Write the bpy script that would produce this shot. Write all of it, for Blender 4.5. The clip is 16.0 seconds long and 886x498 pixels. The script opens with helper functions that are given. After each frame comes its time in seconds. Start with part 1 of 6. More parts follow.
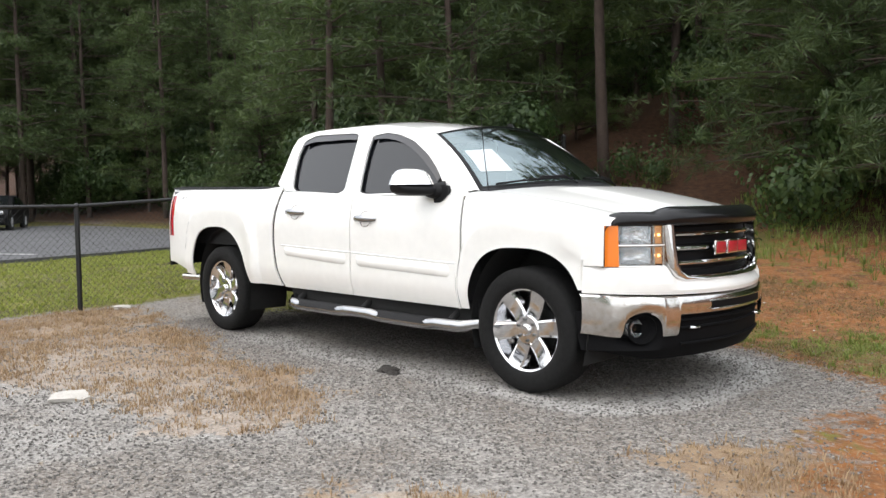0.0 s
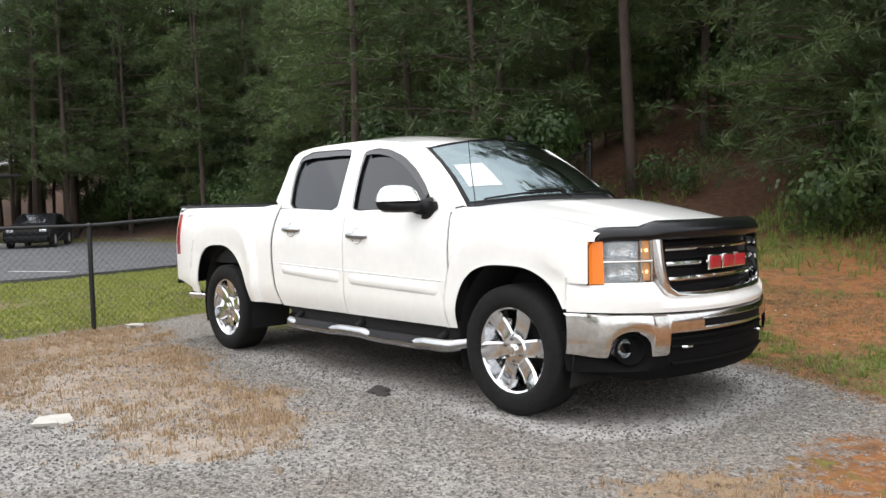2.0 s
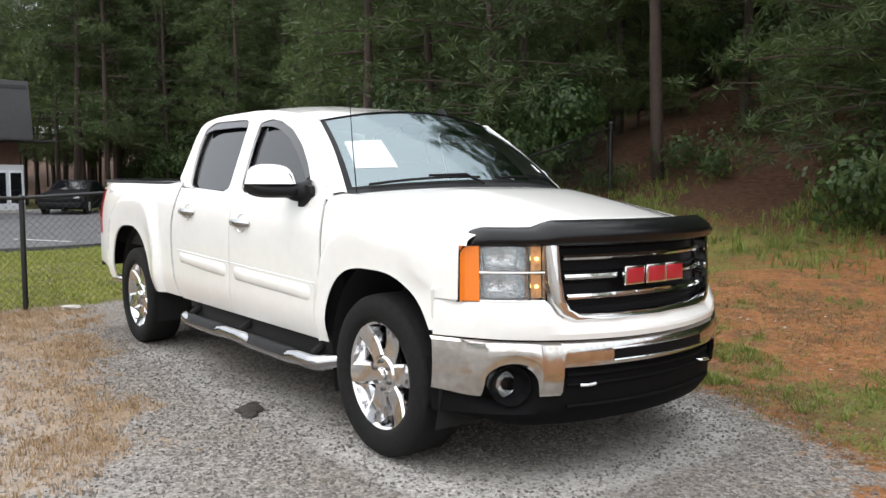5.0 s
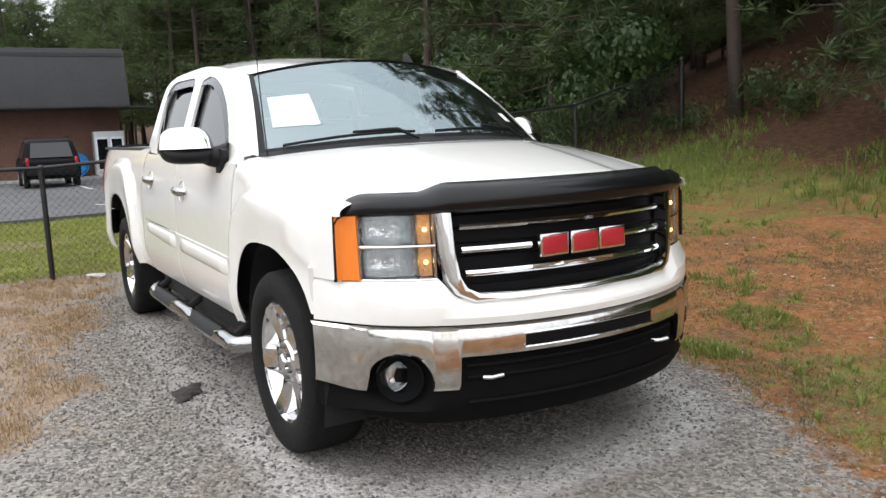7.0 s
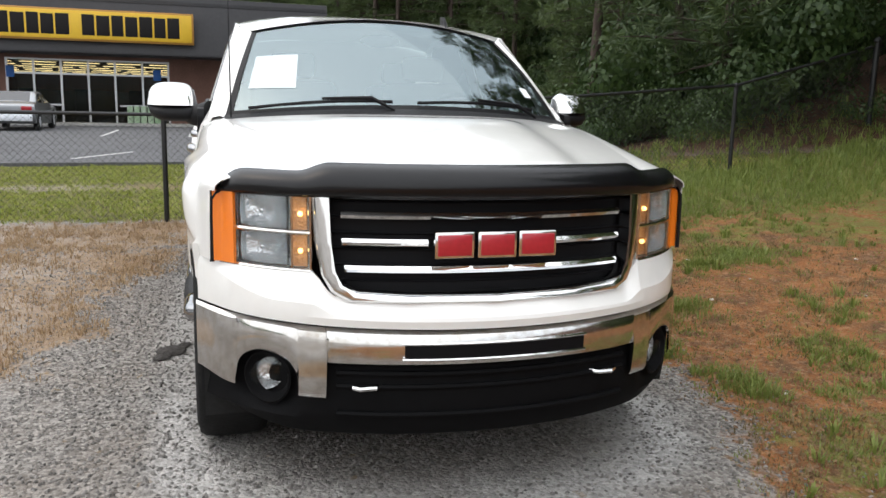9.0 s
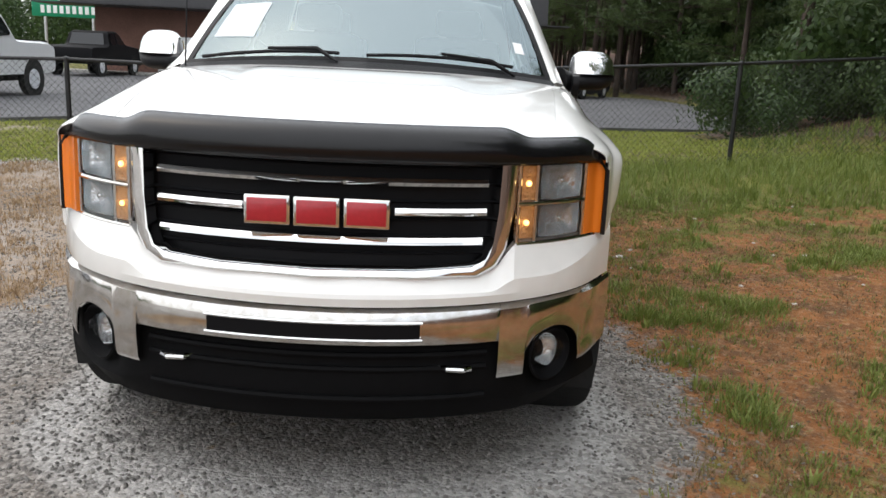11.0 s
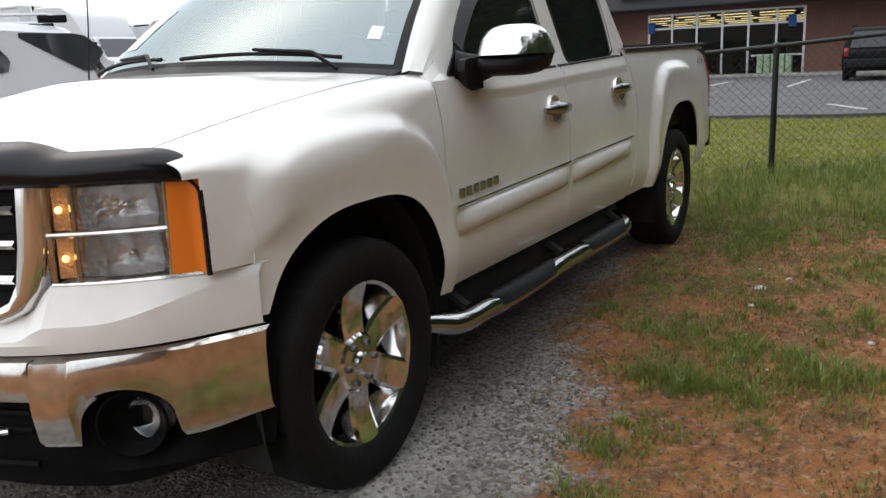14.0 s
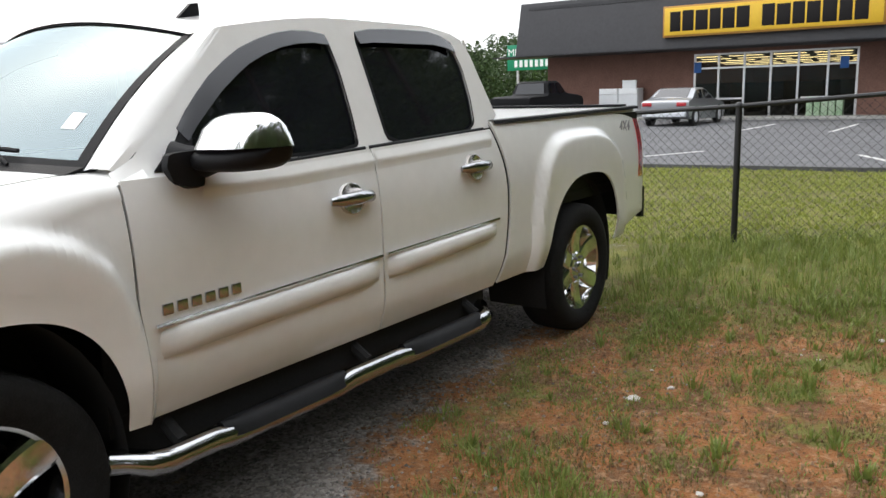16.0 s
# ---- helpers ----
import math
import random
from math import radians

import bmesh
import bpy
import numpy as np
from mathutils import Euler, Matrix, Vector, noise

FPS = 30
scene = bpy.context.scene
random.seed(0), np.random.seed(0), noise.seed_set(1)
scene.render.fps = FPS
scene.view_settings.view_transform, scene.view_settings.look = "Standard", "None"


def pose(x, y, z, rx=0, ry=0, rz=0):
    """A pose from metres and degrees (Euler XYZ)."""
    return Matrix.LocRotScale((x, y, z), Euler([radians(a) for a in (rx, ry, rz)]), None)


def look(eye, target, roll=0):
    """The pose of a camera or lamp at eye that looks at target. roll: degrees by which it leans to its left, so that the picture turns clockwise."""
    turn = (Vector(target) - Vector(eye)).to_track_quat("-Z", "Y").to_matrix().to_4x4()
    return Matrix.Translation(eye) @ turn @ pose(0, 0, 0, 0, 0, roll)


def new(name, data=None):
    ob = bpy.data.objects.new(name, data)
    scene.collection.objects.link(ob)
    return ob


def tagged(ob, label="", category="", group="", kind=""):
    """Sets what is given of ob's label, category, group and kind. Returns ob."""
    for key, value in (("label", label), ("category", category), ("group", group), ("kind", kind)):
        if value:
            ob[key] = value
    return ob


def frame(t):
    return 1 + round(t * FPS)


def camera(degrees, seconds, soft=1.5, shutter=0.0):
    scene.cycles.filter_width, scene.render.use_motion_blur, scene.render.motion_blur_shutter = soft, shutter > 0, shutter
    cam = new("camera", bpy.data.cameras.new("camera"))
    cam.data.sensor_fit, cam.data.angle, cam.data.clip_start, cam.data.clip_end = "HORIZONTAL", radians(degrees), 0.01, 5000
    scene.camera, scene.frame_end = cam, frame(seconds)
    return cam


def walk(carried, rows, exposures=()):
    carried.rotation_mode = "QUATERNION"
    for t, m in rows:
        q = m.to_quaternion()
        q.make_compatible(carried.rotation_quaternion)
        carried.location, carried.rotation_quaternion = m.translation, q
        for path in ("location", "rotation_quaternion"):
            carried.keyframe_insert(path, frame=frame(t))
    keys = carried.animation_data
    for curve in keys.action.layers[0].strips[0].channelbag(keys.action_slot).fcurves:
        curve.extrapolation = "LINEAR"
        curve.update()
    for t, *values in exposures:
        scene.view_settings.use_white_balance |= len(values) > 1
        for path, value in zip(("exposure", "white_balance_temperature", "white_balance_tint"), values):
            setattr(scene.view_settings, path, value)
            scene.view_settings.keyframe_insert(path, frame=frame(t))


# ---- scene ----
cam = camera(57.0, 16.0)
PATH = [
    (0, (3.309, -4.955, 1.257), (1.898, -3.544, 1.129), -0.6), 
    (0.5, (3.273, -4.96, 1.27), (1.868, -3.541, 1.157), -0.8), 
    (1, (3.3, -4.889, 1.271), (1.881, -3.485, 1.148), -1.6), 
    (1.5, (3.383, -4.716, 1.302), (1.928, -3.347, 1.2), -1.7), 
    (2, (3.462, -4.576, 1.295), (1.977, -3.241, 1.192), -1.6), 
    (2.5, (3.47, -4.489, 1.291), (1.984, -3.156, 1.167), -2.2), 
    (3, (3.354, -4.249, 1.318), (1.853, -2.933, 1.196), -1.1), 
    (3.5, (3.289, -4.061, 1.344), (1.799, -2.733, 1.21), -2.7), 
    (4, (3.365, -3.752, 1.332), (1.806, -2.509, 1.174), 0.3), 
    (4.5, (3.418, -3.512, 1.337), (1.874, -2.254, 1.161), -0.4), 
    (5, (3.343, -3.13, 1.345), (1.77, -1.905, 1.185), 0.0), 
    (5.2, (3.347, -3.023, 1.35), (1.761, -1.817, 1.176), -1.5), 
    (7.3, (3.43, -1.876, 1.359), (1.677, -0.953, 1.08), -1.7), 
    (7.5, (3.467, -1.746, 1.349), (1.672, -0.897, 1.11), -0.3), 
    (8, (3.553, -1.452, 1.375), (1.701, -0.775, 1.041), 0.9), 
    (8.5, (3.509, -1.189, 1.359), (1.632, -0.58, 1.034), -0.3), 
    (9, (3.442, -0.915, 1.378), (1.552, -0.362, 1.028), 1.3), 
    (9.2, (3.437, -0.818, 1.366), (1.537, -0.309, 1.007), 1.0), 
    (11.3, (3.178, 0.640, 1.368), (1.247, 0.442, 0.886), 1.8),
    (11.5, (3.097, 0.825, 1.378), (1.188, 0.489, 0.886), 0.9),
    (12, (2.860, 1.136, 1.399), (0.958, 0.706, 0.951), 1.1),
    (12.5, (2.676, 1.48, 1.385), (0.792, 0.927, 1.007), -1.7), 
    (13, (2.504, 1.875, 1.368), (0.688, 1.145, 0.957), -0.5), 
    (13.5, (2.277, 2.204, 1.326), (0.529, 1.319, 0.927), -3.4), 
    (14, (2.003, 2.433, 1.329), (0.33, 1.434, 0.881), -2.6), 
    (14.5, (1.832, 2.775, 1.362), (0.334, 1.523, 0.924), 1.1), 
    (15, (1.635, 2.936, 1.383), (0.169, 1.654, 0.926), -2.0), 
    (15.5, (1.24, 3.03, 1.469), (-0.386, 1.944, 1.051), 1.5), 
    (16, (0.942, 3.114, 1.495), (-0.669, 1.99, 1.122), -1.5),
]
walk(cam, [(t, look(eye, target, roll)) for t, eye, target, roll in PATH], exposures=((0, 0.60), (5, 0.58), (7.5, 0.52), (9, 0.42), (11.5, 0.32), (12.5, 0.20), (13.5, 0.14), (14, 0.28), (14.5, 0.42), (15.5, 0.53), (16, 0.66)))

# ---- light ----
world = bpy.data.worlds.new("overcast_sky")
scene.world = world
world.use_nodes = True
wn, wl = world.node_tree.nodes, world.node_tree.links
sky = wn.new("ShaderNodeTexSky")
sky.sky_type = "NISHITA"
sky.sun_disc = False
sky.sun_elevation = radians(52)
sky.sun_rotation = radians(200)
sky.dust_density = 4.0
sky.air_density = 1.0
veil = wn.new("ShaderNodeMix")
veil.data_type = "RGBA"
veil.inputs["Factor"].default_value = 0.75
veil.inputs["B"].default_value = (8.6, 8.9, 9.2, 1)
wl.new(sky.outputs["Color"], veil.inputs["A"])
# an overcast sky grows brighter towards the zenith
where = wn.new("ShaderNodeTexCoord")
axes = wn.new("ShaderNodeSeparateXYZ")
wl.new(where.outputs["Generated"], axes.inputs[0])
rise = wn.new("ShaderNodeMapRange")
rise.inputs["From Min"].default_value, rise.inputs["From Max"].default_value = 0.0, 1.0
rise.inputs["To Min"].default_value, rise.inputs["To Max"].default_value = 0.78, 1.45
wl.new(axes.outputs["Z"], rise.inputs["Value"])
grow = wn.new("ShaderNodeVectorMath")
grow.operation = "SCALE"
wl.new(veil.outputs["Result"], grow.inputs[0])
wl.new(rise.outputs["Result"], grow.inputs["Scale"])
wl.new(grow.outputs["Vector"], wn["Background"].inputs["Color"])
wn["Background"].inputs["Strength"].default_value = 0.135
sun_lamp = new("sun", bpy.data.lights.new("sun", "SUN"))
sun_lamp.data.energy = 0.7
sun_lamp.data.angle = radians(140)
sun_lamp.data.color = (1.0, 0.95, 0.88)
sun_lamp.matrix_world = look((6, -14, 22), (0, 0, 0))


# ---- materials ----
def mat(name, color, rough=0.6, metal=0.0, vary=0.0, scale=8.0, bump=0.0, bscale=40.0, color2=None, coat=0.0, spec=0.5, **more):
    m = bpy.data.materials.new(name)
    m.use_nodes = True
    n, l = m.node_tree.nodes, m.node_tree.links
    p = n["Principled BSDF"]
    p.inputs["Base Color"].default_value = (*color, 1)
    p.inputs["Roughness"].default_value = rough
    p.inputs["Metallic"].default_value = metal
    p.inputs["Coat Weight"].default_value = coat
    p.inputs["Coat Roughness"].default_value = 0.03
    p.inputs["Specular IOR Level"].default_value = spec
    for key, value in more.items():
        p.inputs[key.replace("_", " ")].default_value = value
    geo = n.new("ShaderNodeNewGeometry")
    if vary or color2:
        a = n.new("ShaderNodeTexNoise")
        a.inputs["Scale"].default_value = scale
        a.inputs["Detail"].default_value = 8
        a.inputs["Roughness"].default_value = 0.65
        l.new(geo.outputs["Position"], a.inputs["Vector"])
        b = n.new("ShaderNodeTexNoise")
        b.inputs["Scale"].default_value = scale * 9
        b.inputs["Detail"].default_value = 4
        l.new(geo.outputs["Position"], b.inputs["Vector"])
        add = n.new("ShaderNodeMath")
        add.operation = "ADD"
        l.new(a.outputs["Fac"], add.inputs[0])
        l.new(b.outputs["Fac"], add.inputs[1])
        ramp = n.new("ShaderNodeMapRange")
        ramp.inputs["From Min"].default_value, ramp.inputs["From Max"].default_value = 0.7, 1.3
        l.new(add.outputs[0], ramp.inputs["Value"])
        mix = n.new("ShaderNodeMix")
        mix.data_type = "RGBA"
        c2 = color2 or tuple(min(1, c * (1 + vary)) for c in color)
        c1 = color if color2 else tuple(c * (1 - vary) for c in color)
        mix.inputs["A"].default_value = (*c1, 1)
        mix.inputs["B"].default_value = (*c2, 1)
        l.new(ramp.outputs["Result"], mix.inputs["Factor"])
        l.new(mix.outputs["Result"], p.inputs["Base Color"])
    if bump:
        nb = n.new("ShaderNodeTexNoise")
        nb.inputs["Scale"].default_value = bscale
        nb.inputs["Detail"].default_value = 6
        l.new(geo.outputs["Position"], nb.inputs["Vector"])
        bm_ = n.new("ShaderNodeBump")
        bm_.inputs["Strength"].default_value = bump
        bm_.inputs["Distance"].default_value = 0.02
        l.new(nb.outputs["Fac"], bm_.inputs["Height"])
        l.new(bm_.outputs["Normal"], p.inputs["Normal"])
    return m


def leaf_mat(name, c1, c2, rough=0.55):
    """Foliage, each clump of its own tone, with a little light coming through."""
    m = mat(name, c1, rough)
    n, l = m.node_tree.nodes, m.node_tree.links
    p = n["Principled BSDF"]
    geo = n.new("ShaderNodeNewGeometry")
    oi = n.new("ShaderNodeObjectInfo")
    add = n.new("ShaderNodeMath")
    add.operation = "MULTIPLY_ADD"
    add.inputs[1].default_value = 0.6
    sc = n.new("ShaderNodeMath")
    sc.operation = "MULTIPLY"
    sc.inputs[1].default_value = 0.4
    l.new(oi.outputs["Random"], sc.inputs[0])
    l.new(geo.outputs["Random Per Island"], add.inputs[0])
    l.new(sc.outputs[0], add.inputs[2])
    mix = n.new("ShaderNodeMix")
    mix.data_type = "RGBA"
    mix.inputs["A"].default_value = (*c1, 1)
    mix.inputs["B"].default_value = (*c2, 1)
    l.new(add.outputs[0], mix.inputs["Factor"])
    l.new(mix.outputs["Result"], p.inputs["Base Color"])
    t = n.new("ShaderNodeBsdfTranslucent")
    l.new(mix.outputs["Result"], t.inputs["Color"])
    ms = n.new("ShaderNodeMixShader")
    ms.inputs[0].default_value = 0.3
    l.new(p.outputs[0], ms.inputs[1])
    l.new(t.outputs[0], ms.inputs[2])
    l.new(ms.outputs[0], n["Material Output"].inputs["Surface"])
    return m


PAINT = mat("pearl_white_paint", (0.86, 0.85, 0.82), 0.30, coat=1.0, vary=0.03, scale=1.5, spec=0.5)
CHROME = mat("chrome", (0.82, 0.82, 0.82), 0.06, 1.0, bump=0.008, bscale=4)
# brown tones: stains, plus the clay ground's reflection put into the colour
CHROME_DULL = mat("stain_and_reflection_chrome", (0.58, 0.54, 0.49), 0.13, 1.0, color2=(0.80, 0.80, 0.80), scale=3.5, bump=0.06, bscale=6)
BLACK = mat("black_plastic", (0.007, 0.007, 0.008), 0.55, spec=0.22, vary=0.3, scale=20, bump=0.1, bscale=300)
GLOSSBLACK = mat("smoked_acrylic", (0.006, 0.006, 0.007), 0.22, spec=0.35, vary=0.3, scale=3)
GUARD = mat("smoked_rain_guard", (0.05, 0.05, 0.055), 0.18)
GRILLEBLACK = mat("grille_black", (0.004, 0.004, 0.005), 0.6, spec=0.15)
RUBBER = mat("tyre_rubber", (0.011, 0.011, 0.011), 0.82, spec=0.2, vary=0.4, scale=30, bump=0.3, bscale=120)
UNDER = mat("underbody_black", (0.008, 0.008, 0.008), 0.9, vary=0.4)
TINT = mat("tinted_window", (0.008, 0.009, 0.012), 0.03, spec=0.5, IOR=1.6)
CARGLASS = mat("car_window_glass", (0.03, 0.035, 0.042), 0.04, spec=0.5, IOR=1.75)
RED = mat("red_enamel", (0.42, 0.018, 0.03), 0.3, coat=0.6, vary=0.1)
REDLENS = mat("red_lens", (0.40, 0.012, 0.02), 0.12, coat=0.5)
AMBER = mat("amber_lens", (0.88, 0.22, 0.018), 0.15, coat=0.6)
STEP = mat("dark_chrome", (0.42, 0.42, 0.43), 0.10, 1.0)
NUT = mat("dark_steel", (0.16, 0.16, 0.16), 0.35, 1.0)
LIT = mat("lit_signal_lamp", (0.82, 0.50, 0.30), 0.15, 0.7, vary=0.3, scale=60, bump=0.8, bscale=110, Emission_Color=(1.0, 0.34, 0.05, 1), Emission_Strength=0.06)
BULB = mat("signal_bulb", (1, 0.8, 0.4), 0.2, Emission_Color=(1.0, 0.60, 0.20, 1), Emission_Strength=2.5)
REFLECTOR = mat("lamp_reflector", (0.80, 0.81, 0.82), 0.12, 0.92, vary=0.15, scale=30, bump=0.5, bscale=55)
DARK_PLASTIC = mat("dark_bumper_plastic", (0.004, 0.004, 0.0045), 0.7, spec=0.1, vary=0.3, scale=20)
WHEEL_CHROME = mat("wheel_chrome", (0.80, 0.80, 0.81), 0.10, 1.0, vary=0.05, scale=9)
INTERIOR = mat("cab_interior", (0.10, 0.095, 0.09), 0.8, vary=0.2)
PAPER = mat("white_paper", (0.85, 0.86, 0.86), 0.7, vary=0.03)
ALU = mat("aluminium_frame", (0.55, 0.55, 0.56), 0.35, 0.8, vary=0.1)
SILVER = mat("silver_paint", (0.76, 0.78, 0.83), 0.35, 0.12, coat=0.7)
GREY_PAINT = mat("grey_car_paint", (0.30, 0.31, 0.33), 0.3, 0.5, coat=0.7)
CARBLACK = mat("black_paint", (0.006, 0.006, 0.007), 0.6, spec=0.12)
WHITEPAINT = mat("white_vehicle_paint", (0.64, 0.65, 0.66), 0.4, coat=0.5, vary=0.04)


def clear_glass(name, tint, ior=1.5):
    m = bpy.data.materials.new(name)
    m.use_nodes = True
    n, l = m.node_tree.nodes, m.node_tree.links
    n.remove(n["Principled BSDF"])
    fr = n.new("ShaderNodeFresnel")
    fr.inputs["IOR"].default_value = ior
    tr = n.new("ShaderNodeBsdfTransparent")
    tr.inputs["Color"].default_value = (*tint, 1)
    gl = n.new("ShaderNodeBsdfGlossy")
    gl.inputs["Roughness"].default_value = 0.02
    gl.inputs["Color"].default_value = (0.76, 0.90, 0.94, 1)
    ms = n.new("ShaderNodeMixShader")
    l.new(fr.outputs[0], ms.inputs[0])
    l.new(tr.outputs[0], ms.inputs[1])
    l.new(gl.outputs[0], ms.inputs[2])
    l.new(ms.outputs[0], n["Material Output"].inputs["Surface"])
    return m


WINDSHIELD = clear_glass("windshield_glass", (0.44, 0.54, 0.53), 3.1)
LENS = clear_glass("lamp_lens", (0.95, 0.95, 0.95), 1.45)


# ---- mesh tools ----
def link(name, me, material, parent, label=""):
    ob = new(name, me)
    if material:
        me.materials.append(material)
    if parent:
        ob.parent = parent
    if label:
        ob["label"] = label
    return ob


def part(name, bm, material, parent, label="", smooth=35, away=None):
    bmesh.ops.recalc_face_normals(bm, faces=bm.faces)
    if away is not None:
        bm.normal_update()
        if sum((f.calc_center_median() - Vector(away)).dot(f.normal) for f in bm.faces) < 0:
            bmesh.ops.reverse_faces(bm, faces=bm.faces)
    me = bpy.data.meshes.new(name)
    bm.to_mesh(me)
    bm.free()
    if smooth:
        me.polygons.foreach_set("use_smooth", [True] * len(me.polygons))
        me.set_sharp_from_angle(angle=radians(smooth))
    return link(name, me, material, parent, label)


def thing(name, label, category, at=(0, 0, 0), turn=0.0, group="", kind=""):
    ob = new(name)
    ob.matrix_world = pose(*at, 0, 0, turn)
    return tagged(ob, label, category, group, kind)


def box_into(bm, x0, x1, y0, y1, z0, z1, bevel=0.0):
    made = bmesh.ops.create_cube(bm, size=1)["verts"]
    for v in made:
        v.co = Vector(((x0 + x1) / 2 + v.co.x * (x1 - x0), (y0 + y1) / 2 + v.co.y * (y1 - y0), (z0 + z1) / 2 + v.co.z * (z1 - z0)))
    if bevel:
        edges = list({e for v in made for e in v.link_edges})
        bmesh.ops.bevel(bm, geom=edges, offset=bevel, segments=2, affect="EDGES", profile=0.5)
    return bm


def box(x0, x1, y0, y1, z0, z1, bevel=0.0):
    return box_into(bmesh.new(), x0, x1, y0, y1, z0, z1, bevel)


def sheet(points, thick=0.0, closed=False):
    """A grid of rows of points as one surface, with thickness if wanted."""
    bm = bmesh.new()
    rows = [[bm.verts.new(p) for p in row] for row in points]
    for a, b in zip(rows, rows[1:]):
        n = len(a)
        for i in range(n if closed else n - 1):
            j = (i + 1) % n
            bm.faces.new((a[i], a[j], b[j], b[i]))
    bmesh.ops.remove_doubles(bm, verts=bm.verts, dist=1e-5)
    if thick:
        bmesh.ops.solidify(bm, geom=list(bm.faces), thickness=thick)
    return bm


def tube(path, r, sides=10, caps=True):
    """A round bar along a path; r is one radius or one for each point."""
    bm = bmesh.new()
    pts = [Vector(p) for p in path]
    rs = r if isinstance(r, (list, tuple)) else [r] * len(pts)
    rings = []
    for i, p in enumerate(pts):
        d = (pts[min(i + 1, len(pts) - 1)] - pts[max(i - 1, 0)]).normalized()
        up = Vector((0, 0, 1)) if abs(d.z) < 0.9 else Vector((1, 0, 0))
        a = d.cross(up).normalized()
        b = a.cross(d)
        rings.append([bm.verts.new(p + rs[i] * (a * math.cos(q) + b * math.sin(q))) for q in (2 * math.pi * k / sides for k in range(sides))])
    for a, b in zip(rings, rings[1:]):
        for k in range(sides):
            bm.faces.new((a[k], a[(k + 1) % sides], b[(k + 1) % sides], b[k]))
    if caps:
        bm.faces.new(rings[0][::-1])
        bm.faces.new(rings[-1])
    return bm


def outline(points, rounds=2):
    """A closed outline with its corners cut round."""
    pts = [tuple(p) for p in points]
    for _ in range(rounds):
        out = []
        for a, b in zip(pts, pts[1:] + pts[:1]):
            out += [tuple(0.87 * u + 0.13 * v for u, v in zip(a, b)), tuple(0.13 * u + 0.87 * v for u, v in zip(a, b))]
        pts = out
    return pts


def filled(loops, place, thick=0.0):
    """Flat outlines (the first holds the others as holes), placed by place(u, v)."""
    bm = bmesh.new()
    edges = []
    for loop in loops:
        vs = [bm.verts.new(place(*p)) for p in loop]
        edges += [bm.edges.new((a, b)) for a, b in zip(vs, vs[1:] + vs[:1])]
    bmesh.ops.triangle_fill(bm, edges=edges, use_beauty=True)
    if thick:
        bmesh.ops.solidify(bm, geom=list(bm.faces), thickness=thick)
    return bm


def lathe(profile, sides=48, axis_y=0.0):
    """A profile of (radius, y) turned round the y axis."""
    rows = []
    for k in range(sides):
        q = 2 * math.pi * k / sides
        rows.append([(r * math.cos(q), axis_y + y, r * math.sin(q)) for r, y in profile])
    return sheet(rows + rows[:1])


def lerp(a, b, t):
    return a + (b - a) * t


def step01(a, b, x):
    t = min(1, max(0, (x - a) / (b - a)))
    return t * t * (3 - 2 * t)


def spread(a, b, n):
    return [a + (b - a) * i / (n - 1) for i in range(n)]


def mesh_from(name, verts, faces, material, parent=None, label=""):
    me = bpy.data.meshes.new(name)
    me.from_pydata(verts, [], faces)
    me.update()
    return link(name, me, material, parent, label)


# ---- ground ----
def fbm(x, y, s, o=4):
    return noise.fractal(Vector((x * s, y * s, 3.7)), 1.0, 2.0, o)


def wood_edge(x):
    """Where the woods begin, in y, along x."""
    return 8.3 + 1.1 * math.sin(x * 0.21 + 1.0) - 1.6 * step01(-6, 1, x) + 3.0 * step01(-14, -22, x) - 1.7 * step01(-6.5, -8.0, x) * step01(-17, -13, x)


def ground_z(x, y):
    y0 = lerp(1.6, -0.6, step01(-3.2, -6.0, x)) + 1.6 * step01(-2, 2, x)
    z = 0.075 * max(0.0, y - y0) * step01(-13.5, -7.2, x)
    z += (0.12 * step01(-5.4, -4.4, x) - 0.07 * step01(-4.6, -5.6, x) * step01(-9, -6.5, x)) * step01(-4.2, -6.2, y) * step01(-13, -10, y)
    e = y - wood_edge(x)
    if e > -2:
        z += 0.36 * (e + 2) ** 2 / (e + 8) * (1 if e < 60 else 60 / e)
    if -26 < x < 12 and -16 < y < 14:
        z += 0.012 * fbm(x, y, 0.8) + 0.006 * fbm(x, y, 3.0)
    return z


def along(x, xs, ys):
    """A value read off a bent line."""
    if x <= xs[0]:
        return ys[0]
    for x0, x1, y0, y1 in zip(xs, xs[1:], ys, ys[1:]):
        if x < x1:
            return y0 + (y1 - y0) * (x - x0) / (x1 - x0)
    return ys[-1]


